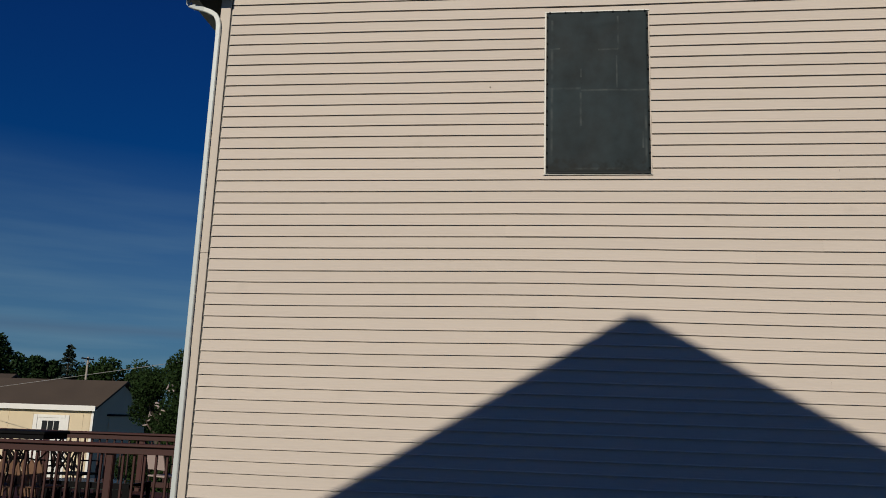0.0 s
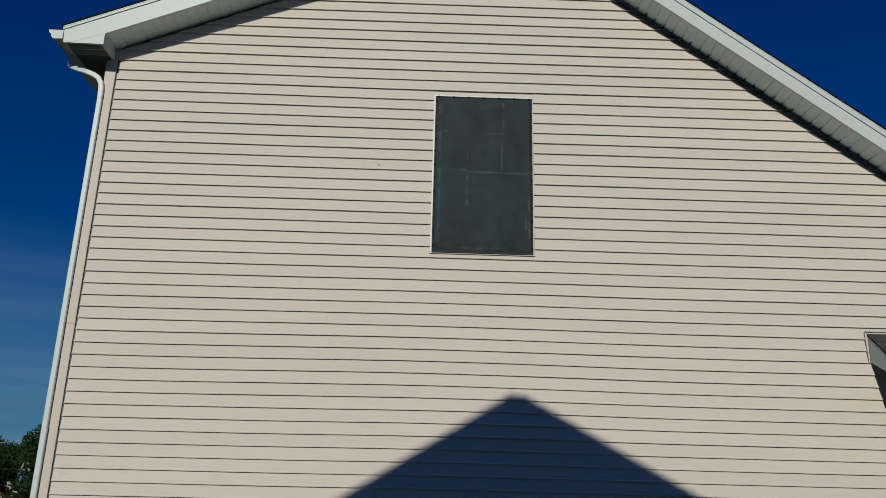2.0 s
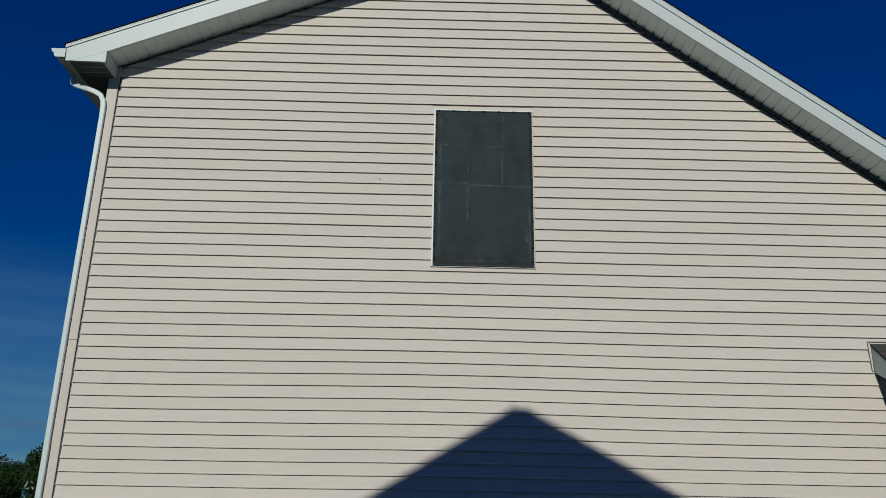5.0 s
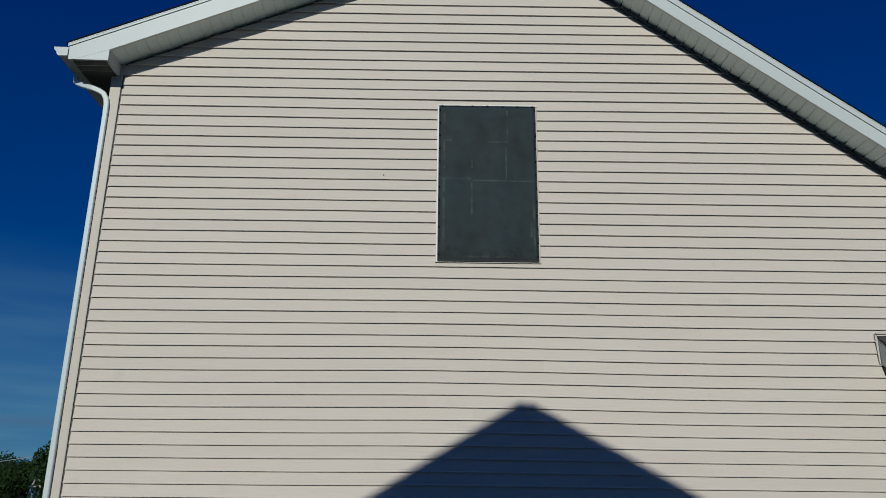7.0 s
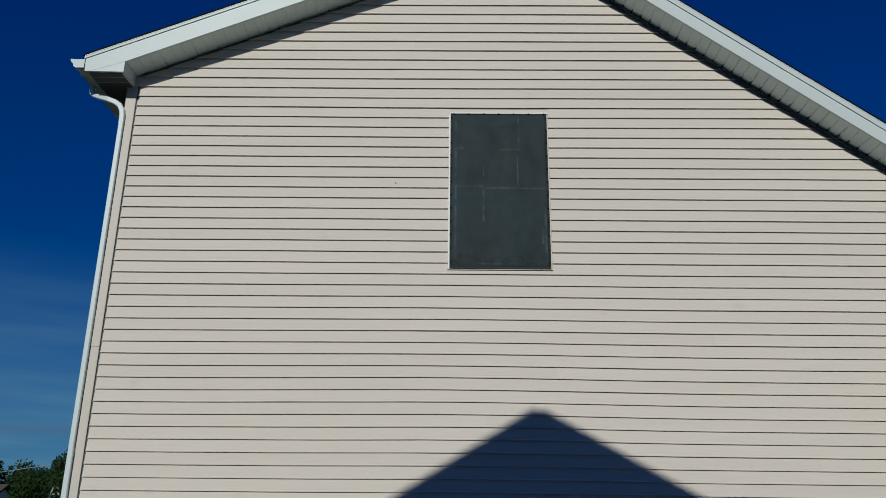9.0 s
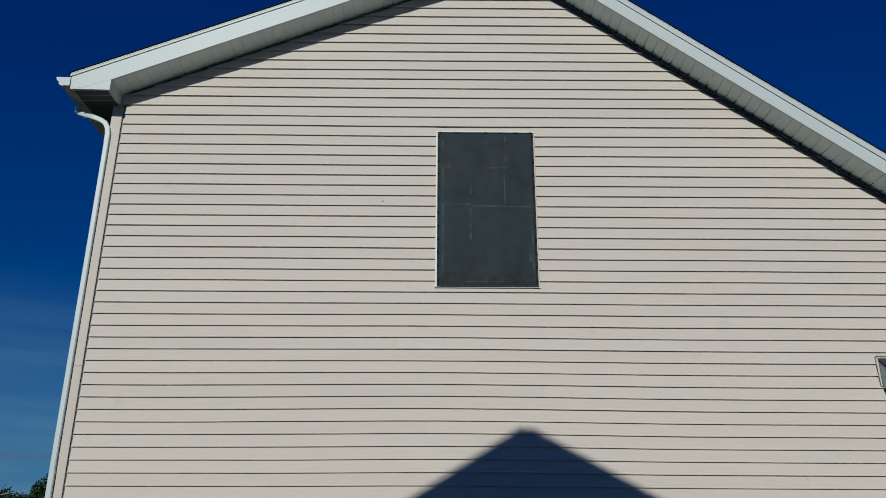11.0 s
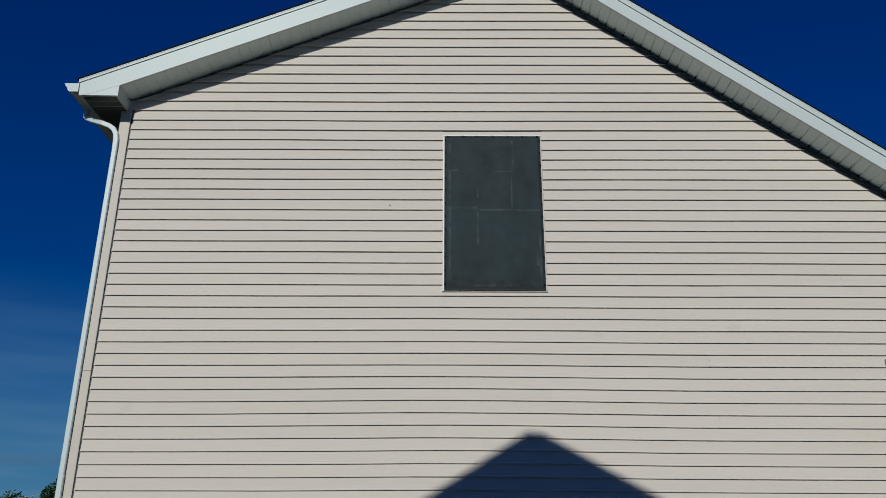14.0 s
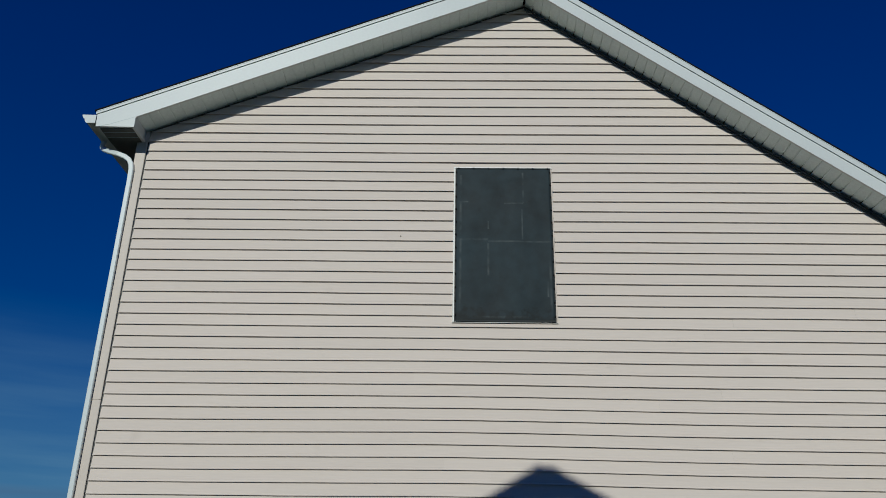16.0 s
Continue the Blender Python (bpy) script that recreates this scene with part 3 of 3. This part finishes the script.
def build_porch_roof():
    """Lean-to roof on the wall, its white rake falling towards the viewer."""
    x0, x1, z0, s, depth = 6.684, 9.4, 3.221, 0.80, 0.62
    p = part("porch_roof", prism([(-0.018, z0 - 0.035), (-depth, z0 - s * depth - 0.035), (-depth, z0 - 0.5 * depth - 0.24), (-0.018, z0 - 0.24)], x0 + 0.03, x1, axis="x"), SHEATH, house, "small lean-to roof with charcoal shingles and white rake")
    part("rake_board", prism([(-0.018, z0 - 0.03), (-depth - 0.02, z0 - s * depth - 0.045), (-depth - 0.02, z0 - 0.5 * depth - 0.262), (-0.018, z0 - 0.255)], x0, x0 + 0.028, axis="x"), FASCIA, p)
    part("flashing", prism([(6.660, 3.214), (6.668, 3.222), (6.680, 3.200), (6.678, 2.972), (6.668, 2.972)], -0.0275, -0.0245), POST, p, "beige flashing strip")
    part("flashing", box(6.674, x1, -0.0285, -0.0245, 3.226, 3.242, 0.001), POST, p, "beige head flashing")
    part("flashing_gap", prism([(6.656, 3.224), (6.668, 3.229), (6.686, 3.203), (6.683, 2.967), (6.664, 2.967)], -0.0245, -0.0225), CHANNEL, p)
    part("eave_board", box(x0, x1, -depth - 0.045, -depth - 0.022, z0 - 0.5 * depth - 0.262, z0 - s * depth - 0.04), WHITE, p)
    row, tab = 0.125, 0.30
    n = int(depth * math.sqrt(1 + s * s) / row) + 1
    first = None
    rnd = random.Random(9)
    for j in range(n):
        for i in range(int((x1 - x0) / tab) + 1):
            x = x0 - 0.008 + i * tab + (0.15 if j % 2 else 0)
            if i == 0 and j % 2:
                half = part("shingle", box(0.002, 0.148, -row * 1.15, 0, 0, 0.006), SHINGLE, p)
                dd = j * row / math.sqrt(1 + s * s)
                half.location = (x0 - 0.008, -0.02 - dd, z0 - s * dd - 0.015)
                half.rotation_euler = (math.atan(s) - 0.03, 0, 0)
            if x + tab > x1 + 0.2:
                continue
            if first is None:
                first = ob = part("shingle", box(0.002, tab - 0.002, -row * 1.15, 0, 0, 0.006), SHINGLE, p)
            else:
                ob = new("shingle", first.data)
                ob.parent = p
            dd = j * row / math.sqrt(1 + s * s)
            ob.location = (x, -0.02 - dd, z0 - s * dd - 0.016 + 0.002 * rnd.random())
            ob.rotation_euler = (math.atan(s) - 0.03, 0, 0)


def wall_speck():
    """A dark knot of dried mud stuck to the siding beside the window."""
    bm = bmesh.new()
    bmesh.ops.create_icosphere(bm, subdivisions=2, radius=0.010, matrix=Matrix.Translation((2.458, -0.0135, 4.629)) @ Matrix.Diagonal((0.8, 0.4, 1.2, 1)))
    part("mud_spot", bm, SHEATH, gable, "dried mud spot")


build_trim()
wall_speck()
build_eaves()
build_gutter()
build_window()
build_porch_roof()


# ---- the neighbour house behind the camera, whose gable throws the shadow ----
def build_neighbour():
    d = 11.5
    ax, az = 3.700 - 0.18 * d, 2.620 + 0.440 * d
    h = thing("neighbour_house", "neighbouring two-storey house with pale siding and a gable roof", "house")
    l, r = ax - 4.4, ax + 4.6
    zl, zr = az - 0.630 * 4.4, az - 0.545 * 4.6
    part("wall", prism([(l + 0.35, -0.3), (r - 0.35, -0.3), (r - 0.35, zr), (ax, az - 0.18), (l + 0.35, zl)], -d - 9, -d - 0.3), SIDING, h)
    part("roof", prism([(l, zl - 0.02), (ax, az - 0.2), (ax, az - 0.02), (ax - 0.05, az), (l, zl + 0.05)], -d - 9.3, -d), SHINGLE, h)
    part("roof", prism([(ax, az - 0.2), (r, zr - 0.1), (r, zr), (ax + 0.05, az - 0.01), (ax, az - 0.02)], -d - 9.3, -d), SHINGLE, h)


build_neighbour()


# ---- the deck beyond the corner ----
DECK_Z, RAIL_Z = 0.34, 1.33
deck = thing("deck", "red-brown stained timber deck with a baluster railing", "deck")


def rail_run(x0, x1, y):
    part("rail", box(x0, x1, y - 0.022, y + 0.022, RAIL_Z - 0.125, RAIL_Z - 0.036, 0.004), REDWOOD, deck)
    part("rail_cap", box(x0, x1, y - 0.07, y + 0.07, RAIL_Z - 0.036, RAIL_Z, 0.006), REDWOOD, deck)
    part("rail", box(x0, x1, y - 0.022, y + 0.022, DECK_Z + 0.08, DECK_Z + 0.17, 0.004), REDWOOD, deck)


def build_deck():
    x0, x1, y0, y1 = -8.4, X0 - 0.02, 2.77, 7.2
    rail_run(x0, x1 - 0.02, y0)
    rail_run(x0, x1 - 0.02, y1)
    first = None
    for y in (y0, y1):
        x = x1 - 0.28
        while x > x0:
            part("post", box(x - 0.043, x + 0.043, y + 0.023, y + 0.109, ground_z(x, y) - 0.1, RAIL_Z - 0.04, 0.006), REDWOOD, deck)
            x -= 1.83
        x = x1 - 0.12
        while x > x0:
            if first is None:
                first = ob = part("baluster", box(-0.0135, 0.0135, -0.0135, 0.0135, DECK_Z + 0.05, RAIL_Z - 0.05, 0.003), REDWOOD, deck)
            else:
                ob = new("baluster", first.data)
                ob.parent = deck
            ob.location = (x, y + 0.041, 0)
            x -= 0.1397
    part("joist", box(x0, x1, y0 + 0.03, y0 + 0.07, DECK_Z - 0.24, DECK_Z - 0.03), REDWOOD, deck)
    part("joist", box(x0, x1, y1 - 0.07, y1 - 0.03, DECK_Z - 0.24, DECK_Z - 0.03), REDWOOD, deck)
    y, fb = y0 + 0.02, None
    while y < y1:
        if fb is None:
            fb = ob = part("deck_board", box(x0, x1, 0, 0.138, DECK_Z - 0.03, DECK_Z, 0.003), REDWOOD, deck)
        else:
            ob = new("deck_board", fb.data)
            ob.parent = deck
        ob.location.y = y
        y += 0.144


build_deck()


def bar_table(x, y, w=1.15, d=0.7, h=1.04):
    t = thing("bar_table", "black metal bar-height patio table with crossed legs on the deck", "table")
    part("tabletop", box(-w / 2, w / 2, -d / 2, d / 2, h - 0.05, h, 0.01), BLACK, t)
    part("apron", box(-w / 2 + 0.03, w / 2 - 0.03, -d / 2 + 0.03, d / 2 - 0.03, h - 0.12, h - 0.052, 0.006), BLACK, t)
    for s in (-1, 1):
        part("leg", tube([(-0.48, s * 0.28, 0), (0.48, s * 0.28, h - 0.1)], 0.014, 6), BLACK, t)
        part("leg", tube([(0.48, s * 0.28, 0), (-0.48, s * 0.28, h - 0.1)], 0.014, 6), BLACK, t)
    t.location = (x, y, DECK_Z)
    return t


def patio_chair(x, y, turn, top=0.80, mat=SLING, label="pale sling patio chair with a dark metal frame on the deck"):
    c = thing("patio_chair", label, "chair", "patio chairs on the deck")
    for s in (-1, 1):
        part("leg", tube([(s * 0.25, -0.22, 0), (s * 0.25, -0.20, 0.60), (s * 0.25, 0.16, 0.60)], 0.013, 6), BLACK, c)
        part("leg", tube([(s * 0.25, 0.26, 0), (s * 0.25, 0.17, 0.42), (s * 0.25, 0.27, top)], 0.013, 6), BLACK, c)
    low = 0.10 if mat is WICKER else 0.0
    part("seat", box(-0.23, 0.23, -0.23, 0.20, 0.40 - low, 0.425 - low, 0.008), mat, c)
    if mat is WICKER:
        for k in range(4):
            bx = -0.18 + 0.12 * k
            bm = prism([(bx - 0.042, 0.0), (bx + 0.042, 0.0), (bx * 1.2 + 0.054, top - 0.26), (bx * 1.2, top - 0.19), (bx * 1.2 - 0.054, top - 0.26)], -0.010, 0.010)
            bmesh.ops.transform(bm, matrix=pose(0, 0.13, 0.18, -13, 0, 0), verts=bm.verts)
            part("back_slat", bm, mat, c)
    else:
        bm = box(-0.21, 0.21, -0.012, 0.012, 0.06, top - 0.48, 0.006)
        bmesh.ops.transform(bm, matrix=pose(0, 0.19, 0.45, -13, 0, 0), verts=bm.verts)
        part("backrest", bm, mat, c)
    c.matrix_world = pose(x, y, DECK_Z, 0, 0, turn)
    return c


def lattice_chair(x, y, turn):
    c = thing("patio_chair", "black metal patio chair with a lattice back on the deck", "chair", "patio chairs on the deck")
    for s in (-1, 1):
        part("leg", tube([(s * 0.24, -0.22, 0), (s * 0.24, -0.20, 0.62), (s * 0.24, 0.18, 0.64)], 0.014, 6), BLACK, c)
        part("leg", tube([(s * 0.24, 0.26, 0), (s * 0.24, 0.18, 0.44), (s * 0.24, 0.28, 0.84)], 0.014, 6), BLACK, c)
    part("seat", box(-0.23, 0.23, -0.22, 0.18, 0.42, 0.45, 0.01), BLACK, c)
    part("top_rail", tube([(-0.24, 0.28, 0.84), (0, 0.29, 0.86), (0.24, 0.28, 0.84)], 0.016, 6), BLACK, c)
    for k in range(4):
        x0 = -0.24 + k * 0.12
        part("lattice_bar", tube([(x0, 0.19, 0.50), (min(0.24, x0 + 0.30), 0.28, 0.83)], 0.015, 6), BLACK, c)
        part("lattice_bar", tube([(-x0, 0.19, 0.50), (max(-0.24, -x0 - 0.30), 0.28, 0.83)], 0.015, 6), BLACK, c)
    c.matrix_world = pose(x, y, DECK_Z, 0, 0, turn)


def coffee_table(x, y, w=1.4, d=0.62, h=0.32):
    t = thing("coffee_table", "low black slatted patio coffee table with a smoked glass top", "table")
    part("tabletop", box(-w / 2, w / 2, -d / 2, d / 2, h - 0.012, h, 0.003), GLASS, t, "smoked glass top")
    for s in (-1, 1):
        part("apron", box(-w / 2, w / 2, s * (d / 2 - 0.02) - 0.015, s * (d / 2 - 0.02) + 0.015, h - 0.09, h - 0.013, 0.004), BLACK, t)
        part("shelf_slat", box(-w / 2 + 0.02, w / 2 - 0.02, s * 0.16 - 0.10, s * 0.16 + 0.10, 0.09, 0.11, 0.004), BLACK, t)
        for q in (-1, 1):
            part("leg", box(s * (w / 2 - 0.03) - 0.025, s * (w / 2 - 0.03) + 0.025, q * (d / 2 - 0.03) - 0.025, q * (d / 2 - 0.03) + 0.025, 0, h - 0.014, 0.005), BLACK, t)
    for k in range(9):
        bx = -w / 2 + 0.10 + k * (w - 0.20) / 8
        part("side_slat", box(bx - 0.05, bx + 0.05, -d / 2 + 0.004, -d / 2 + 0.016, 0.03, h - 0.092, 0.003), BLACK, t)
    t.location = (x, y, DECK_Z)


coffee_table(-3.75, 5.35)
for px, py, tr in ((-3.95, 5.0, 170), (-4.50, 4.75, 160), (-5.15, 4.7, 185)):
    lattice_chair(px, py, tr)
bar_table(-5.15, 5.5, w=1.1, h=1.02)
patio_chair(-2.75, 5.55, 150)
patio_chair(-2.40, 5.95, 205)
for px, py, tr in ((-4.55, 4.15, 20), (-3.98, 4.2, -15)):
    patio_chair(px, py, 180 + tr, 0.70, WICKER, "tan patio chair with a slatted fan back on the deck")


# ---- garage across the yard ----
def build_garage():
    g = thing("garage", "cream detached garage with a brown shingle roof", "garage")
    xa, xb, ya, yb = -25.6, -17.26, 28.72, 33.70
    gz, ez = -1.85, 1.72
    zr = ez + 1.33
    ym = (ya + yb) / 2
    part("wall", box(xa, xb - 0.16, ya, ya + 0.15, gz, ez), CREAM, g, "cream painted front wall")
    part("wall", prism([(ya, gz), (yb, gz), (yb, ez), (ym, zr - 0.16), (ya, ez)], xb - 0.15, xb, axis="x"), CREAM, g)
    part("wall", prism([(ya, gz), (yb, gz), (yb, ez), (ym, zr - 0.16), (ya, ez)], xa - 0.15, xa - 0.002, axis="x"), CREAM, g)
    for s, ye in ((0, ya - 0.22), (1, yb + 0.22)):
        sl = (zr - ez) / (ym - ya)
        e = ez - 0.22 * sl + 0.13
        part("roof", prism([(ye, e), (ym, zr + 0.05), (ym, zr - 0.06), (ye, e - 0.10)], xa - 0.3, xb + 0.17, axis="x"), BROWN, g, "brown asphalt shingle slope")
    part("fascia", box(xa - 0.3, xb + 0.18, ya - 0.255, ya - 0.222, ez - 0.10, ez + 0.135), TRIM, g, "white fascia")
    part("eave_soffit", box(xa - 0.3, xb + 0.15, ya - 0.22, ya - 0.004, ez - 0.09, ez - 0.06), TRIM, g)
    # narrow vertical grooves in the front boards
    x = xb - 0.5
    while x > xa:
        part("batten", box(x - 0.02, x + 0.02, ya - 0.012, ya - 0.001, gz + 0.1, ez - 0.1), CREAM, g)
        x -= 1.22
    d = part("door", box(-19.94, -18.60, ya - 0.03, ya - 0.002, gz + 0.02, 1.26), TRIM, g, "white door with three small lights")
    for bb in ((-20.15, -19.95, gz + 0.02, 1.40), (-18.59, -18.40, gz + 0.02, 1.40), (-19.945, -18.595, 1.265, 1.40)):
        part("casing", box(bb[0], bb[1], ya - 0.05, ya - 0.002, bb[2], bb[3], 0.008), TRIM, d)
    for k in range(3):
        part("pane", box(-19.70 + k * 0.29, -19.44 + k * 0.29, ya - 0.036, ya - 0.031, 0.60, 1.13), GLASS, d)
    part("corner_board", box(xb - 0.10, xb + 0.012, ya - 0.018, ya - 0.002, gz, ez - 0.1), TRIM, g)
    part("door_track", box(xb + 0.002, xb + 0.07, 29.9, 33.0, 1.41, 1.50), BLACK, g)
    part("gable_vent_door", box(xb + 0.002, xb + 0.03, 30.1, 32.8, gz + 0.02, 1.40), CREAM, g, "closed side door panel in shade")


build_garage()


def far_house():
    """Low brown-roofed house beyond the garage."""
    h = thing("far_house", "low cream house with a brown shingle roof behind the garage", "house")
    xa, xb, ya, ym, yb, gz = -46.0, -29.0, 37.0, 40.0, 43.0, -1.95
    part("wall", prism([(ya, gz), (yb, gz), (yb, 1.9), (ym, 3.5), (ya, 1.9)], xa, xb - 0.2, axis="x"), CREAM, h)
    part("roof", prism([(ya - 0.3, 1.86), (ym, 3.67), (ym, 3.55), (ya - 0.3, 1.74)], xa - 0.3, xb, axis="x"), BROWN, h)
    part("roof", prism([(yb + 0.3, 1.86), (ym, 3.67), (ym, 3.55), (yb + 0.3, 1.74)], xa - 0.3, xb, axis="x"), BROWN, h)


far_house()


# ---- trees, pole, wire ----
def leaf_cloud(rnd, centres, count, size, flat=1.0):
    vs, fs = [], []
    for _ in range(count):
        c, r = centres[rnd.randrange(len(centres))]
        p = Vector((rnd.gauss(0, 1), rnd.gauss(0, 1), rnd.gauss(0, 1))).normalized() * r * (rnd.random() ** 0.4)
        p.z *= flat
        p += c
        u = Vector((rnd.gauss(0, 1), rnd.gauss(0, 1), rnd.gauss(0, 1))).normalized()
        w = u.orthogonal().normalized()
        w = (w * math.cos(rnd.random() * 6.28) + u.cross(w) * math.sin(rnd.random() * 6.28))
        q = u.cross(w)
        s = size * rnd.uniform(0.6, 1.4)
        i = len(vs)
        vs += [tuple(p - w * s), tuple(p + q * s * 0.5), tuple(p + w * s), tuple(p - q * s * 0.5)]
        fs.append((i, i + 1, i + 2, i + 3))
    return vs, fs


def tree(x, y, height, width, seed, leaves=5000, size=0.14, mat=LEAF, low=0.12, label="broad leafy green tree standing in the yard behind"):
    rnd = random.Random(seed)
    t = thing("tree", label, "tree", "trees behind the houses")
    z = ground_z(x, y)
    bm = tube([(0, 0, -0.1), (0.02 * height, 0, height * 0.25), (0, 0.02 * height, height * 0.5), (0.02 * height, 0, height * 0.82)],
              [height * 0.032, height * 0.024, height * 0.016, height * 0.005], 8)
    centres = []
    for k in range(16):
        f = low + (1 - low) * (k + rnd.random()) / 16
        a = rnd.random() * 6.283
        prof = math.sin(math.pi * min(1, (f - low) / (1 - low) * 0.86 + 0.12)) ** 0.6
        rr = width * 0.5 * prof * rnd.uniform(0.45, 0.95)
        c = Vector((rr * math.cos(a), rr * math.sin(a), height * min(f, 0.90)))
        centres.append((c, width * rnd.uniform(0.11, 0.2) + 0.06 * height * 0.5))
        tube([(0, 0, height * max(0.12, min(f * 0.75, 0.7))), tuple(c * 0.6 + Vector((0, 0, height * 0.25 * f))), tuple(c)], [height * 0.010, height * 0.006, height * 0.002], 5, bm)
    part("trunk", bm, BARK, t)
    part("crown", leaf_cloud(rnd, centres, leaves, size), mat, t)
    t.location = (x, y, z)
    return t


def spruce(x, y, height, seed):
    rnd = random.Random(seed)
    t = thing("spruce", "tall dark spruce with layered drooping branches", "tree")
    part("trunk", tube([(0, 0, -0.1), (0, 0, height * 0.6), (0, 0, height)], [0.16, 0.09, 0.02], 7), BARK, t)
    vs, fs = [], []
    for k in range(64):
        f = 0.08 + 0.90 * (k + rnd.random()) / 64
        r = (1 - f) ** 0.8 * height * 0.36 * rnd.uniform(0.5, 1.25) + 0.04
        for j in range(4):
            a = rnd.random() * 6.283
            rj = r * rnd.uniform(0.65, 1.1)
            for m in range(16):
                s = (m + 0.5) / 16
                p = Vector((math.cos(a) * rj * s, math.sin(a) * rj * s, height * f - 0.25 * rj * s + 0.10 * rj * s * s))
                p += Vector((rnd.gauss(0, 0.05), rnd.gauss(0, 0.05), rnd.gauss(0, 0.03)))
                ln = 0.16
                side = Vector((-math.sin(a), math.cos(a), 0)) * ln * rnd.choice((-1, 1)) + Vector((math.cos(a), math.sin(a), -0.4)) * ln
                up = Vector((0, 0, 0.09))
                i = len(vs)
                vs += [tuple(p), tuple(p + side * 0.5 + up), tuple(p + side), tuple(p + side * 0.5 - up)]
                fs.append((i, i + 1, i + 2, i + 3))
    part("needles", (vs, fs), NEEDLE, t)
    t.location = (x, y, ground_z(x, y))


EYE = (2.92, -6.73, 1.723)


def polar(az, dist):
    a = radians(az)
    return EYE[0] + dist * math.sin(a), EYE[1] + dist * math.cos(a)


def plant(az, dist, top_el, width, seed, **kw):
    az, top_el = az - 1.25, top_el - 0.85
    x, y = polar(az, dist)
    h = EYE[2] + dist * math.tan(radians(top_el)) - ground_z(x, y)
    return tree(x, y, h, width, seed, **kw)


plant(-20.9, 25, 4.5, 4.0, 11, leaves=56000, size=0.040, mat=LEAF, label="dense dark green tree close behind the deck")
bushy = plant(-24.5, 27, 3.5, 2.3, 12, leaves=34000, size=0.038, mat=LEAF, label="bushy green small tree behind the deck with pale bits for a house showing through")


def house_glimpses(t):
    """Pale bits added before the crown, for a white house glimpsed through leaf gaps."""
    rnd = random.Random(31)
    for az, el, n in ((-26.45, -0.45, 4), (-25.70, 0.0, 5), (-25.15, 1.50, 4), (-26.1, 0.7, 1)):
        x, y = polar(az, 22.6)
        p = Vector((x, y, EYE[2] + 22.6 * math.tan(radians(el)))) - t.location
        for _ in range(n):
            q = p + Vector((rnd.gauss(0, 0.07), rnd.gauss(0, 0.05), rnd.gauss(0, 0.07)))
            way = Vector((rnd.gauss(0, 0.07), rnd.gauss(0, 0.05), rnd.gauss(0.02, 0.07)))
            part("house_glimpse", tube([q, q + way * 0.5 + Vector((0.012, 0, 0)), q + way], [0.016, 0.020, 0.006], 5), SLING, t, "pale bit standing in for a white house behind the leaves")


house_glimpses(bushy)
plant(-34.7, 85, 4.75, 9.0, 13, leaves=36000, size=0.16, mat=LEAF_DARK)
plant(-31.7, 95, 4.0, 4.6, 14, leaves=13000, size=0.16, mat=LEAF_DARK)
plant(-33.4, 105, 3.2, 6.0, 15, leaves=6600, size=0.16, mat=LEAF_DARK)
plant(-27.6, 90, 3.8, 8.0, 16, leaves=11000, size=0.16, mat=LEAF)
plant(-29.0, 100, 3.4, 7.0, 17, leaves=8800, size=0.16, mat=LEAF_DARK)
plant(-25.6, 95, 3.6, 8.0, 18, leaves=8800, size=0.16, mat=LEAF)
plant(-30.8, 110, 3.1, 8.0, 19, leaves=7700, size=0.16, mat=LEAF_DARK)
plant(-38.0, 90, 5.0, 9.0, 20, leaves=8800, size=0.16, mat=LEAF_DARK)
sx, sy = polar(-31.5, 100)
spruce(sx, sy, EYE[2] + 100 * math.tan(radians(4.5)) + 1.2, 3)


def utility_pole(x, y, height, arm=1.7, lean=0.0):
    p = thing("utility_pole", "weathered grey wooden utility pole with a crossarm", "utility pole")
    part("pole", tube([(0, 0, -0.2), (0, 0, height)], [0.11, 0.075], 10), GRAY, p)
    arm_bm = box(-arm / 2, arm / 2, -0.19, -0.07, -0.055, 0.055, 0.008)
    bmesh.ops.transform(arm_bm, matrix=pose(0, 0, height - 0.165, 0, 6, 0), verts=arm_bm.verts)
    part("crossarm", arm_bm, BLACK, p)
    for s in (-1, 1):
        part("insulator", tube([(s * arm * 0.42, -0.13, height - 0.11), (s * arm * 0.42, -0.13, height - 0.02)], [0.035, 0.02], 8), BLACK, p)
        part("brace", tube([(s * arm * 0.3, -0.10, height - 0.20), (0, -0.08, height - 0.62)], 0.02, 6), GRAY, p)
    p.matrix_world = pose(x, y, ground_z(x, y), 0, lean, 20)


ux, uy = polar(-30.37, 70)
utility_pole(ux, uy, EYE[2] + 70 * math.tan(radians(3.75)) + 1.25, 0.95)


def service_wire():
    a, b = Vector((-0.108, 10.7, 3.62)), Vector((-38.0, 36.98, 1.31))
    pts = []
    for k in range(31):
        s = k / 30
        p = a.lerp(b, s)
        p.z -= 4 * 0.06 * s * (1 - s)
        pts.append(p)
    w = thing("service_wire", "thin pale overhead wire running to the house", "wire")
    part("cable", tube(pts, 0.009, 6), WIRE, w)
    part("anchor", box(-0.13, -0.106, 10.64, 10.76, 3.55, 3.67, 0.006), WIRE, w)


service_wire()

# ---- siding courses of the gable wall ----
build_siding()
